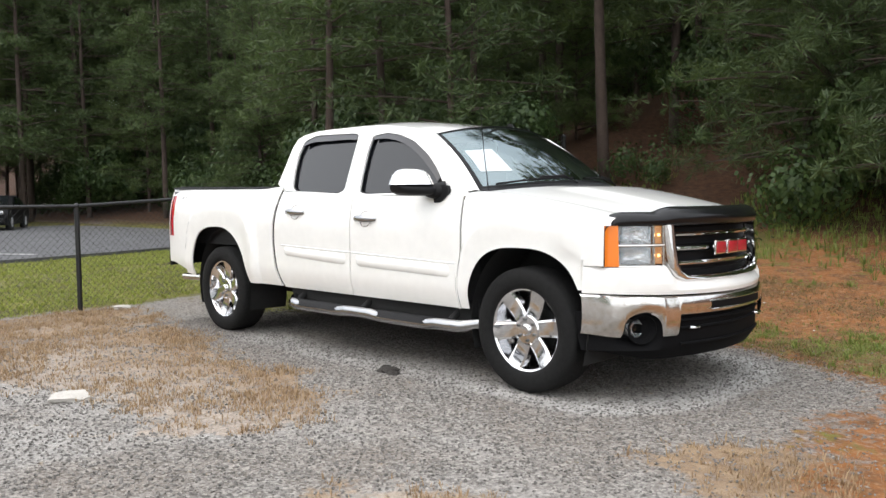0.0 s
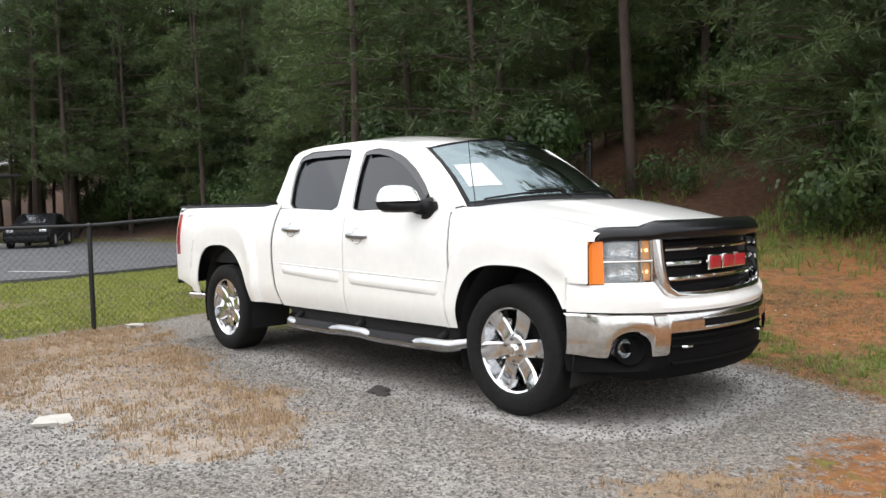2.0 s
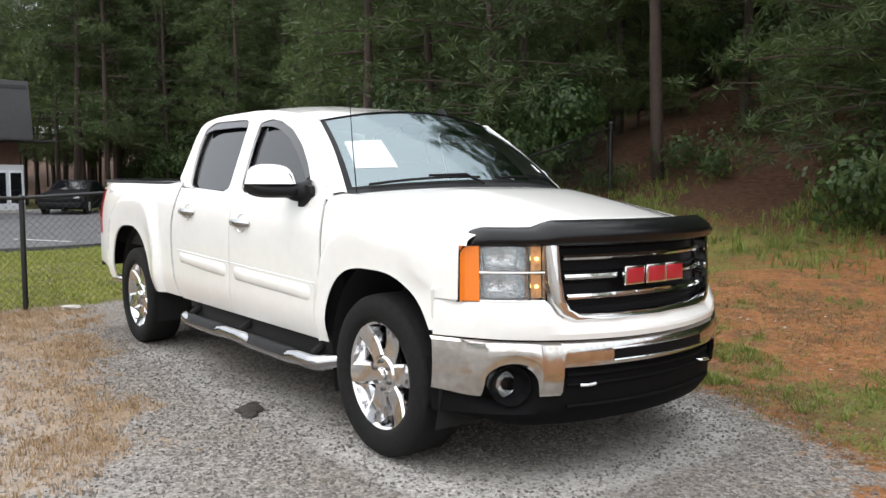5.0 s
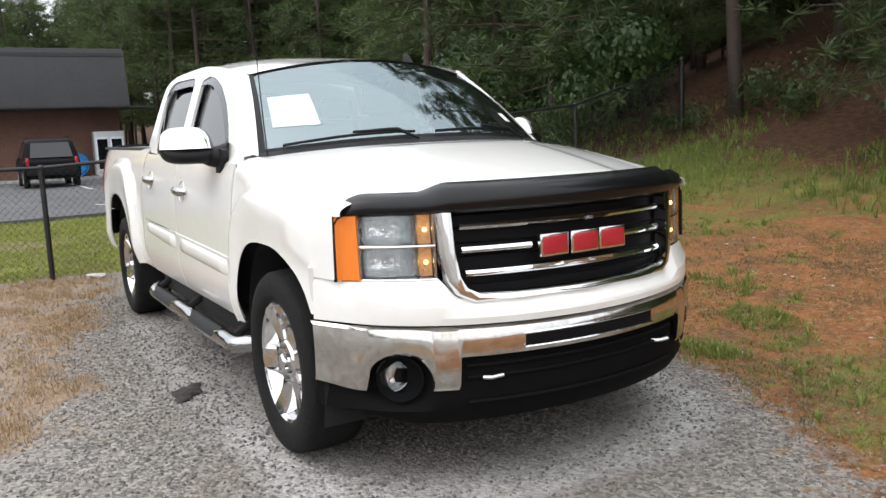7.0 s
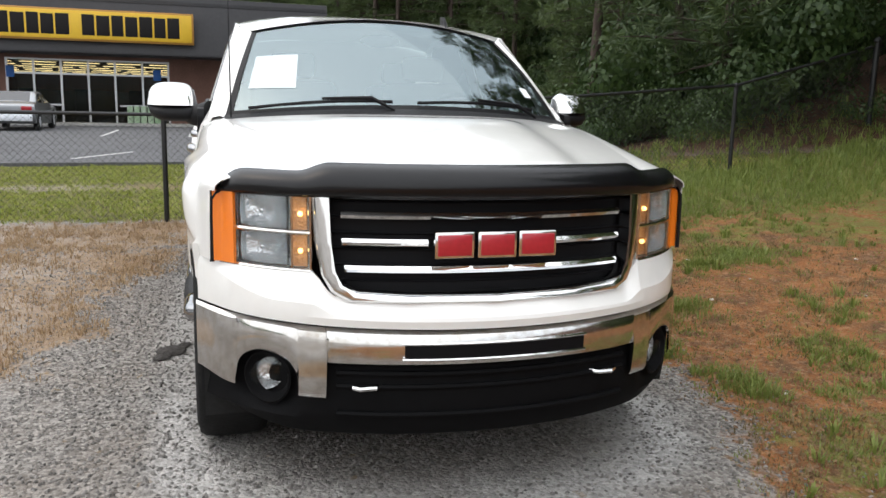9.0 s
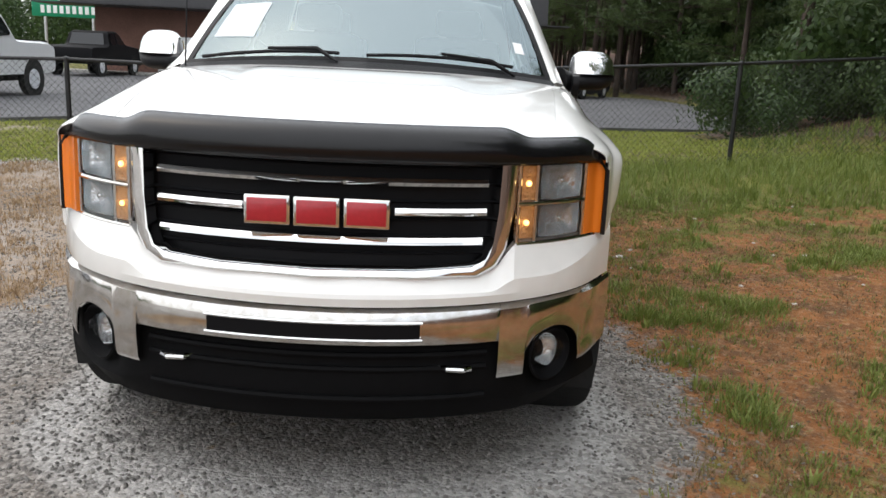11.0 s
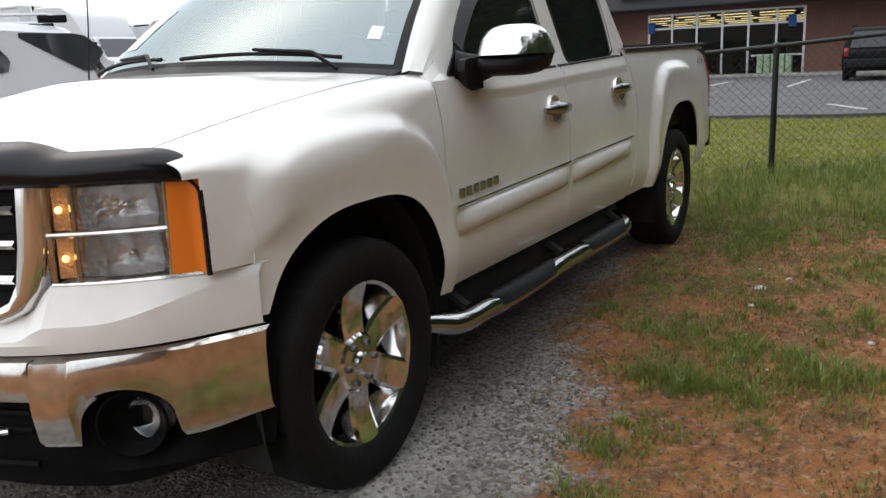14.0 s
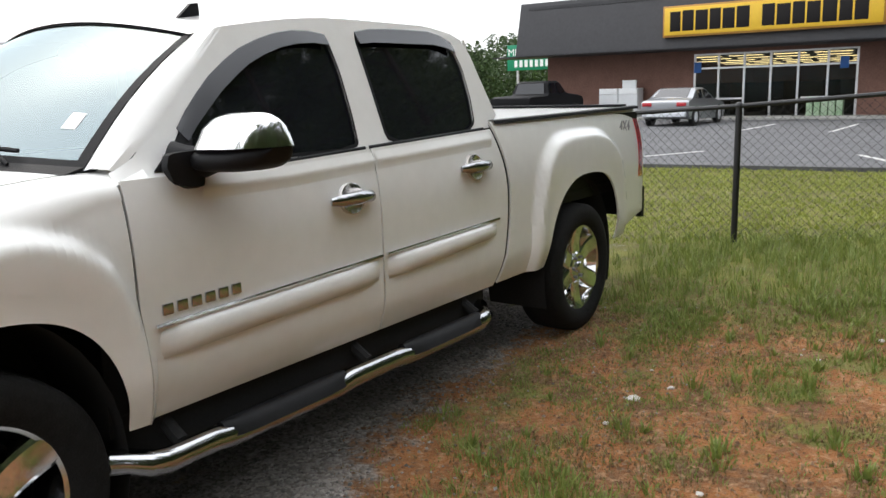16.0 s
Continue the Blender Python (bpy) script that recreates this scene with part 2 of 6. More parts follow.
CLAY_X = (-6.0, -3.2, -2.15, -1.57, -1.0, -0.5, -0.2, 0.35, 0.81, 1.2, 1.74, 2.1, 2.6, 3.6)
CLAY_Y = (0.60, 0.72, 0.78, 0.96, 1.28, 1.40, 1.48, 1.40, 1.16, 0.95, 0.62, -0.40, -1.30, -2.2)
STRAW_X = (-6.4, -5.0, -3.6, -2.06, -1.46, -0.88, -0.45, -0.2)
STRAW_HI = (-0.55, -0.90, -1.20, -1.55, -1.45, -1.70, -2.1, -2.5)
STRAW_LO = (-5.2, -4.6, -3.9, -3.05, -2.95, -3.25, -2.75, -2.6)
CLUMPS = ((-1.14, 1.71, 0.30), (-1.45, 1.97, 0.28), (-1.37, 2.22, 0.25), (-1.99, 1.02, 0.22), (-2.30, 1.72, 0.17), (-1.83, 1.41, 0.26), (-1.72, 1.68, 0.28), (-3.23, 0.84, 0.30), (-2.18, 2.12, 0.22), (0.06, 1.62, 0.22), (0.55, 1.70, 0.18), (-0.55, 1.62, 0.16), (-2.9, 1.15, 0.25), (-0.3, 2.5, 0.3), (0.30, 2.19, 0.16), (-3.1, 2.2, 0.3), (-0.9, 3.0, 0.35), (-2.3, 3.0, 0.3))


def clump_share(x, y):
    """How deep a spot lies in one of the separate green clumps."""
    if not (-3.8 < x < 1.0 and 0.4 < y < 3.6):
        return 0.0
    u, v = x + 0.22 * fbm(x, y + 20, 2.6), y + 0.22 * fbm(x + 31, y, 2.6)
    return max(step01(1.35, 0.2, math.hypot(u - a, v - b) / r) for a, b, r in CLUMPS) * (0.35 + 0.65 * step01(-0.3, 0.35, fbm(x + 7, y, 7.0, 3)))


def worn_lawn(x, y):
    """Brownish bands where the lawn is thin."""
    return step01(1.1, 0.3, abs(x + 10.6 + 0.12 * y + 0.6 * fbm(x, y, 0.4))) * (0.45 + 0.55 * step01(-0.3, 0.3, fbm(x, y + 5, 0.9)))


def zones(x, y):
    """Shares of clay, green growth, straw and pale gravel."""
    n1, n2, n3 = fbm(x, y, 0.55), fbm(x + 40, y, 2.2), fbm(x + 11, y, 5.0, 3)
    w = 0.5 * n1 + 0.22 * n2
    # gravel ends beside the truck and ahead of it
    edge = along(x, CLAY_X, CLAY_Y) + 0.10 * n2 + 0.06 * n3
    clay = step01(edge - 0.22, edge + 0.30, y) * step01(-6.6, -4.5, x)
    clay = max(clay, 0.8 * step01(-1.9, -1.2, y + 0.4 * w) * step01(1.5, 2.1, x + 0.35 * n2))
    far = step01(4.8, 6.4, y + 0.9 * w + 0.10 * (x + 2) - 2.4 * step01(-3.2, -1.2, x)) * step01(3, -1, x)
    patch = n1 * 0.9 + n2 * 0.9 + 0.45 * step01(-1.6, -3.6, x) - 0.30 * step01(-2.6, -0.6, x) * step01(2.2, 3.0, y)
    green = clay * max(0.9 * step01(-0.1, 0.7, patch), 0.8 * clump_share(x, y))
    green = max(green, far) * 0.70
    lawn = step01(-5.95, -6.5, x + 0.25 * w - 0.05 * y)
    green = max(green, lawn * (1 - 0.5 * worn_lawn(x, y)))
    verge = step01(-3.6, -4.7, x + 0.4 * w) * step01(-0.5, 0.5, y + 0.4 * w)
    green = max(green, verge)
    # dead weeds between the truck's side and the fence
    hi, lo = along(x, STRAW_X, STRAW_HI), along(x, STRAW_X, STRAW_LO)
    d = min(hi - y, y - lo, (-0.25 - x) * 0.8) + 0.22 * n2 + 0.12 * n3
    straw = step01(-0.10, 0.38, d) * step01(-6.4, -5.9, x) * (0.62 + 0.38 * step01(-0.45, 0.15, n2 + 0.5 * n1))
    d3 = math.hypot((x - 0.95) / 0.55, (y + 2.85) / 0.42)
    straw = max(straw, 0.85 * step01(1.1, 0.6, d3 + 0.4 * n2))
    d4 = math.hypot((x - 2.0) / 0.85, (y + 1.45) / 0.60)
    straw = max(straw, 0.8 * step01(1.1, 0.6, d4 + 0.5 * n2))
    # pale ring of fresh gravel round the nose and along the side
    ring = ((abs(x) / 1.04) ** 3 + (abs(y + 0.03) / 1.13) ** 3) ** (1 / 3) + 0.03 * n2
    pale = step01(1.04, 0.98, ring) * step01(0.55, 0.86, ring) * step01(-0.9, -0.2, x)
    pale = max(pale, 0.85 * step01(0.34, 0.10, abs(y + 0.92 + 0.08 * n1)) * step01(0.1, -0.4, x) * step01(-3.6, -3.0, x))
    pale = max(pale, 0.55 * step01(-1.5, -2.6, y + 0.7 * w) * step01(-0.6, 0.1, n1 + 0.5 * n2))
    straw = max(straw, lawn * worn_lawn(x, y) * step01(-14.2, -13.2, x))
    return clay, green, straw, pale


def axis(lo, hi, fine, far):
    out = list(np.arange(lo, hi + 1e-6, fine))
    d, a, b = fine, lo, hi
    while a > -far:
        d *= 1.22
        a -= d
        b += d
        out = [a] + out + [b]
    return out


def make_ground():
    xs, ys = axis(-9.0, 4.5, 0.10, 900), axis(-6.5, 9.5, 0.10, 900)
    verts = [(x, y, ground_z(x, y)) for x in xs for y in ys]
    ny = len(ys)
    faces = [(i * ny + j, (i + 1) * ny + j, (i + 1) * ny + j + 1, i * ny + j + 1) for i in range(len(xs) - 1) for j in range(ny - 1)]
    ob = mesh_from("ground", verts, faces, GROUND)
    ob.data.polygons.foreach_set("use_smooth", [True] * len(faces))
    at = ob.data.attributes.new("zone", "FLOAT_COLOR", "POINT")
    vals = []
    for x, y, z in verts:
        c, g, s, p = zones(x, y)
        if y > wood_edge(x):
            g *= 0.0
        vals += [c, g, s, p]
    at.data.foreach_set("color", vals)
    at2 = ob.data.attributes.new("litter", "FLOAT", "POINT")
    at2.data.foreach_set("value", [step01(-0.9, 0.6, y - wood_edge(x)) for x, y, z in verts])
    tagged(ob, "grey gravel, red clay, dry weeds and lawn running into a wooded bank", "ground", kind="structure")


def ground_material():
    m = bpy.data.materials.new("gravel_clay_and_grass")
    m.use_nodes = True
    n, l = m.node_tree.nodes, m.node_tree.links
    p = n["Principled BSDF"]
    p.inputs["Roughness"].default_value = 0.93
    p.inputs["Specular IOR Level"].default_value = 0.25
    geo = n.new("ShaderNodeNewGeometry")
    zone = n.new("ShaderNodeAttribute")
    zone.attribute_name = "zone"
    sep = n.new("ShaderNodeSeparateColor")
    l.new(zone.outputs["Color"], sep.inputs[0])
    lit = n.new("ShaderNodeAttribute")
    lit.attribute_name = "litter"

    def tex(scale, detail=6, rough=0.6):
        t = n.new("ShaderNodeTexNoise")
        t.inputs["Scale"].default_value = scale
        t.inputs["Detail"].default_value = detail
        t.inputs["Roughness"].default_value = rough
        l.new(geo.outputs["Position"], t.inputs["Vector"])
        return t.outputs["Fac"]

    def ramp(src, a, b, lo=0.0, hi=1.0):
        r = n.new("ShaderNodeMapRange")
        r.inputs["From Min"].default_value, r.inputs["From Max"].default_value = a, b
        r.inputs["To Min"].default_value, r.inputs["To Max"].default_value = lo, hi
        l.new(src, r.inputs["Value"])
        return r.outputs["Result"]

    def mix(f, a, b):
        k = n.new("ShaderNodeMix")
        k.data_type = "RGBA"
        for key, v in (("Factor", f), ("A", a), ("B", b)):
            if isinstance(v, tuple):
                k.inputs[key].default_value = (*v, 1)
            elif isinstance(v, float):
                k.inputs[key].default_value = v
            else:
                l.new(v, k.inputs[key])
        return k.outputs["Result"]

    def edge(channel, wobble):
        """A share made ragged by noise."""
        a = n.new("ShaderNodeMath")
        a.operation = "ADD"
        l.new(channel, a.inputs[0])
        l.new(ramp(wobble, 0.3, 0.7, -0.4, 0.4), a.inputs[1])
        return ramp(a.outputs[0], 0.3, 0.7)

    vor = n.new("ShaderNodeTexVoronoi")
    vor.inputs["Scale"].default_value = 62
    l.new(geo.outputs["Position"], vor.inputs["Vector"])
    stone = n.new("ShaderNodeSeparateColor")
    l.new(vor.outputs["Color"], stone.inputs[0])
    fine, mid, big = tex(60, 4), tex(9), tex(1.6)
    gravel = mix(stone.outputs[0], (0.115, 0.105, 0.096), (0.39, 0.365, 0.335))
    gravel = mix(ramp(big, 0.35, 0.65), gravel, mix(0.35, gravel, (0.20, 0.155, 0.12)))
    pale = mix(stone.outputs[1], (0.34, 0.33, 0.315), (0.62, 0.60, 0.575))
    clay = mix(ramp(mid, 0.3, 0.7), (0.190, 0.074, 0.024), (0.33, 0.143, 0.053))
    clay = mix(ramp(tex(3.2, 8, 0.7), 0.48, 0.62), clay, (0.125, 0.066, 0.032))
    clay = mix(ramp(tex(22, 5), 0.52, 0.70), clay, (0.36, 0.215, 0.12))
    clay = mix(ramp(fine, 0.58, 0.75), clay, (0.13, 0.075, 0.042))
    green = mix(ramp(mid, 0.3, 0.7), (0.075, 0.075, 0.022), (0.145, 0.13, 0.042))
    green = mix(ramp(big, 0.42, 0.62), green, mix(ramp(fine, 0.3, 0.7), (0.22, 0.18, 0.05), (0.13, 0.16, 0.03)))
    straw = mix(ramp(mid, 0.3, 0.7), (0.180, 0.112, 0.068), (0.35, 0.255, 0.165))
    straw = mix(ramp(fine, 0.5, 0.75), straw, (0.33, 0.25, 0.17))
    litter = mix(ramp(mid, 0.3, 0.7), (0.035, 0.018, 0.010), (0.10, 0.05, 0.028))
    out = mix(edge(sep.outputs[2], mid), gravel, straw)
    k = n.new("ShaderNodeMath")
    k.operation = "MULTIPLY"
    k.inputs[1].default_value = 0.75
    l.new(zone.outputs["Alpha"], k.inputs[0])
    out = mix(k.outputs[0], out, pale)
    out = mix(edge(sep.outputs[0], mid), out, clay)
    out = mix(edge(sep.outputs[1], mid), out, green)
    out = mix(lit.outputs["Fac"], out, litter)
    l.new(out, p.inputs["Base Color"])
    hgt = n.new("ShaderNodeMath")
    hgt.operation = "MULTIPLY_ADD"
    hgt.inputs[1].default_value = -0.8
    l.new(vor.outputs["Distance"], hgt.inputs[0])
    rough_ground = n.new("ShaderNodeMath")
    rough_ground.operation = "MULTIPLY_ADD"
    rough_ground.inputs[1].default_value = 1.6
    l.new(tex(18, 6, 0.65), rough_ground.inputs[0])
    l.new(fine, rough_ground.inputs[2])
    l.new(rough_ground.outputs[0], hgt.inputs[2])
    b = n.new("ShaderNodeBump")
    b.inputs["Strength"].default_value = 0.8
    b.inputs["Distance"].default_value = 0.015
    l.new(hgt.outputs[0], b.inputs["Height"])
    l.new(b.outputs["Normal"], p.inputs["Normal"])
    return m


GROUND = ground_material()
make_ground()

ASPHALT = mat("asphalt", (0.10, 0.10, 0.105), 0.85, vary=0.25, scale=0.6, bump=0.4, bscale=150)
LINE = mat("worn_white_line", (0.55, 0.55, 0.53), 0.8, vary=0.3, scale=12)
CONCRETE = mat("concrete", (0.36, 0.35, 0.33), 0.85, vary=0.2, scale=3, bump=0.3)


def slab(name, loop, z0, z1, material, label, category, kind="structure"):
    bm = bmesh.new()
    low = [bm.verts.new((x, y, z0)) for x, y in loop]
    top = [bm.verts.new((x, y, z1)) for x, y in loop]
    bm.faces.new(top)
    bm.faces.new(low[::-1])
    for i in range(len(loop)):
        j = (i + 1) % len(loop)
        bm.faces.new((low[i], low[j], top[j], top[i]))
    return tagged(part(name, bm, material, None, "", 0), label, category, kind=kind)


LOT = slab("parking_lot", [(-13.9, -5.0), (-14.6, 1.0), (-16.0, 5.0), (-18.0, 10.5), (-37.4, 10.5), (-37.4, -70), (-3, -70), (-3, -11.5), (-8.5, -9.0)], -0.3, 0.075, ASPHALT, "worn grey asphalt parking lot", "parking lot")
for x0, y0, x1, y1 in ((-15.2, -3.6, -17.6, -2.6), (-17.4, 0.6, -15.8, 1.4), (-26, -4.2, -31.5, -4.2), (-26, -1.4, -31.5, -1.4), (-26, 1.6, -31.5, 1.6), (-26, -9.6, -31.5, -9.6)):
    d = Vector((y0 - y1, x1 - x0)).normalized() * 0.06
    slab("parking_line", [(x0 + d.x, y0 + d.y), (x1 + d.x, y1 + d.y), (x1 - d.x, y1 - d.y), (x0 - d.x, y0 - d.y)], 0.07, 0.079, LINE, "worn white painted parking line", "line")


# ---- chain link fence ----
WIRE = mat("black_coated_wire", (0.012, 0.012, 0.012), 0.55)
PIPE = mat("black_fence_pipe", (0.010, 0.010, 0.011), 0.45, vary=0.4, scale=12)
POSTS = [(-5.55, -11.7), (-5.70, -9.1), (-5.85, -6.5), (-6.0, -3.9), (-6.15, -1.35), (-6.29, 1.18), (-6.5, 3.75), (-6.75, 6.35), (-7.0, 8.95)]


def make_fence():
    f = thing("chain_link_fence", "black coated chain link fence with round posts along the lawn", "fence", (-6.15, -1.35, 0))
    inv = f.matrix_world.inverted()
    base = [Vector((x, y, ground_z(x, y))) for x, y in POSTS]
    for k, b in enumerate(base):
        r = 0.045 if k == len(base) - 1 else 0.028
        h = 1.26 if k == len(base) - 1 else 1.19
        post = part("fence_post", tube([b - Vector((0, 0, 0.2)), b + Vector((0, 0, h))], r, 12), PIPE, f)
        cap = bmesh.new()
        bmesh.ops.create_uvsphere(cap, u_segments=12, v_segments=8, radius=r * 1.25)
        bmesh.ops.translate(cap, verts=cap.verts, vec=b + Vector((0, 0, h)))
        part("post_cap", cap, PIPE, post)
    for a, b in zip(base, base[1:]):
        part("top_rail", tube([a + Vector((0, 0, 1.19)), b + Vector((0, 0, 1.19))], 0.021, 10), PIPE, f)
        d = b - a
        length = math.hypot(d.x, d.y)
        verts, faces = [], []
        s, h, r = 0.075, 1.14, 0.0017
        k = -h
        while k < length:
            for lean in (1, -1):
                u0, v0, u1, v1 = k, 0.0, k + h, h
                if u0 < 0:
                    v0, u0 = -u0, 0.0
                if u1 > length:
                    v1, u1 = h - (u1 - length), length
                if v1 - v0 < 0.03:
                    continue
                if lean < 0:
                    u0, u1 = length - u0, length - u1
                p0, p1 = (a.lerp(b, u / length) + Vector((0, 0, 0.03 + v)) for u, v in ((u0, v0), (u1, v1)))
                n0 = len(verts)
                off = 0.002 * lean
                for p in (p0, p1):
                    verts += [(p.x + off + r, p.y, p.z - r), (p.x + off - r, p.y, p.z - r), (p.x + off, p.y, p.z + 1.2 * r)]
                faces += [(n0, n0 + 1, n0 + 4, n0 + 3), (n0 + 1, n0 + 2, n0 + 5, n0 + 4), (n0 + 2, n0, n0 + 3, n0 + 5)]
            k += s
        mesh_from("wire_mesh", verts, faces, WIRE, f)
    for ob in f.children:
        ob.matrix_parent_inverse = inv


make_fence()

# ---- the shop ----
BRICK = mat("brown_brick_wall", (0.20, 0.105, 0.08), 0.85, vary=0.2, scale=1.5, bump=0.4, bscale=30)
FASCIA = mat("dark_metal_fascia", (0.035, 0.034, 0.037), 0.6, vary=0.15, scale=0.8)
SIGNY = mat("yellow_sign", (0.75, 0.47, 0.03), 0.5, vary=0.06, scale=2)
SIGNB = mat("sign_black", (0.014, 0.012, 0.012), 0.7, spec=0.2)
SHOPGLASS = clear_glass("shop_glass", (0.80, 0.82, 0.82), 1.18)
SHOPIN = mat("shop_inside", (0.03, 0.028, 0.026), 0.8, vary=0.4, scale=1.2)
TUBELIGHT = mat("fluorescent_tube", (1, 0.9, 0.6), 0.4, Emission_Color=(1.0, 0.76, 0.36, 1), Emission_Strength=2.0)
BLUE = mat("blue_sign", (0.02, 0.13, 0.45), 0.5)
GREEN_SIGN = mat("green_sign", (0.0, 0.23, 0.11), 0.5)
WALL_X = -38.0


def shop_wall(y0, y1, z0=0.0, z1=3.3):
    return box(WALL_X - 0.3, WALL_X, y0, y1, z0, z1)


def make_shop():
    s = thing("shop_building", "low brown brick shop with a dark fascia and a yellow sign", "shop", (-45, -6, 0))
    inv = s.matrix_world.inverted()
    part("wall", shop_wall(-17.1, -9.45), BRICK, s)
    part("wall", shop_wall(-2.45, 4.6), BRICK, s)
    part("wall", shop_wall(-9.45, -2.45, 3.02, 3.3), BRICK, s)
    part("side_wall", box(-78, WALL_X - 0.3, -17.1, -16.8, 0, 5.7), BRICK, s)
    part("side_wall", box(-78, WALL_X - 0.3, 4.3, 4.6, 0, 5.7), BRICK, s)
    part("back_wall", box(-78.3, -78, -17.1, 4.6, 0, 5.7), BRICK, s)
    part("roof", box(-78.3, -36.2, -17.2, 4.65, 5.45, 5.6), FASCIA, s)
    part("fascia", sheet([[(-35.75, y, 3.22), (-35.75, y, 3.34), (-36.35, y, 5.75), (-36.6, y, 5.78)] for y in spread(-17.7, 4.75, 25)], 0.05), FASCIA, s, "dark seamed metal fascia")
    for y in (-17.7, 4.75):
        part("fascia_end", filled([[(-35.75, 3.22), (-36.5, 5.75), (-38.2, 5.75), (-38.2, 3.22)]], lambda x, z: (x, y, z), 0.05), FASCIA, s)
    part("soffit", box(-38.0, -35.78, -19.1, 5.8, 3.18, 3.24), FASCIA, s)
    board = part("sign_board", box(-35.72, -35.45, -10.0, -1.35, 3.78, 4.95, 0.02), SIGNY, s, "yellow sign board")
    part("sign_border", box(-35.78, -35.5, -10.08, -1.27, 3.70, 5.03, 0.02), mat("sign_frame", (0.45, 0.22, 0.04), 0.5), board)
    y = -9.74
    for k in range(14):
        w = 0.535
        if k == 6:
            y += 0.42
            continue
        wide = w * (0.92 + 0.12 * ((k * 7) % 3) / 2)
        part("sign_mark", box(-35.46, -35.435, y, y + wide * 0.95, 3.94, 4.78 + 0.03 * (k % 2), 0.02), SIGNB, board, "dark block mark")
        y += wide + 0.055
    # shop front
    front = part("window_frame", box(WALL_X - 0.12, WALL_X - 0.02, -9.45, -2.45, 0.0, 0.08), ALU, s)
    for z in (0.95, 2.35, 2.98):
        for a, b in ((-9.45, -7.15), (-4.7, -2.45)) if z < 2 else ((-9.45, -2.45),):
            part("mullion", box(WALL_X - 0.12, WALL_X - 0.02, a, b, z - 0.04, z + 0.04), ALU, front)
    for y in (-9.40, -8.3, -7.15, -6.0, -4.85, -3.65, -2.5):
        part("mullion", box(WALL_X - 0.13, WALL_X - 0.01, y - 0.045, y + 0.045, 0.0, 3.0), ALU, front)
    glass = part("window_pane", box(WALL_X - 0.08, WALL_X - 0.07, -9.4, -2.5, 0.05, 2.98), SHOPGLASS, front)
    glass.visible_shadow = False
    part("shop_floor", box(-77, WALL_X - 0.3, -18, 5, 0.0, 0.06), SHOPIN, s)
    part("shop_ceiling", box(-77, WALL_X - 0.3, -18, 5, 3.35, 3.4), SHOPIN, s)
    for i in range(8):
        for j in range(8):
            x, y = -40.5 - 4.5 * i, -15.5 + 2.35 * j + 0.35 * (i % 3)
            part("tube_light", box(x - 0.10, x + 0.10, y - 0.95, y + 0.95, 3.25, 3.28), TUBELIGHT, s)
    for i in range(5):
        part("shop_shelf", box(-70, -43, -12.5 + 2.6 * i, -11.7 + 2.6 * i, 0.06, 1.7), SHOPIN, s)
    for k in range(5):
        part("stock_shelf", box(-37.9, -37.5, -4.35 + 0.30 * k, -4.10 + 0.30 * k, 0.15, 0.95, 0.02), mat("green_and_white_goods", (0.55, 0.62, 0.5), 0.6, color2=(0.15, 0.32, 0.13), scale=3), s)
    for y in (-9.25, -3.0):
        part("blue_notice", box(WALL_X + 0.01, WALL_X + 0.05, y - 0.17, y + 0.17, 2.15, 2.65, 0.01), BLUE, s)
    for ob in s.children:
        ob.matrix_parent_inverse = inv


make_shop()
slab("walkway", [(-36.0, -19), (-36.0, 6), (-38.0, 6), (-38.0, -19)], -0.2, 0.17, CONCRETE, "pale concrete walkway along the shop front", "walkway")
for k, y in enumerate((-16.2, -13.4, -10.6, -5.4, -2.6, 0.2)):
    tagged(part("wheel_stop", box(-35.55, -35.35, y - 0.9, y + 0.9, 0.075, 0.20, 0.02), CONCRETE, None), "pale concrete wheel stop on the asphalt", "wheel stop", "wheel stops")


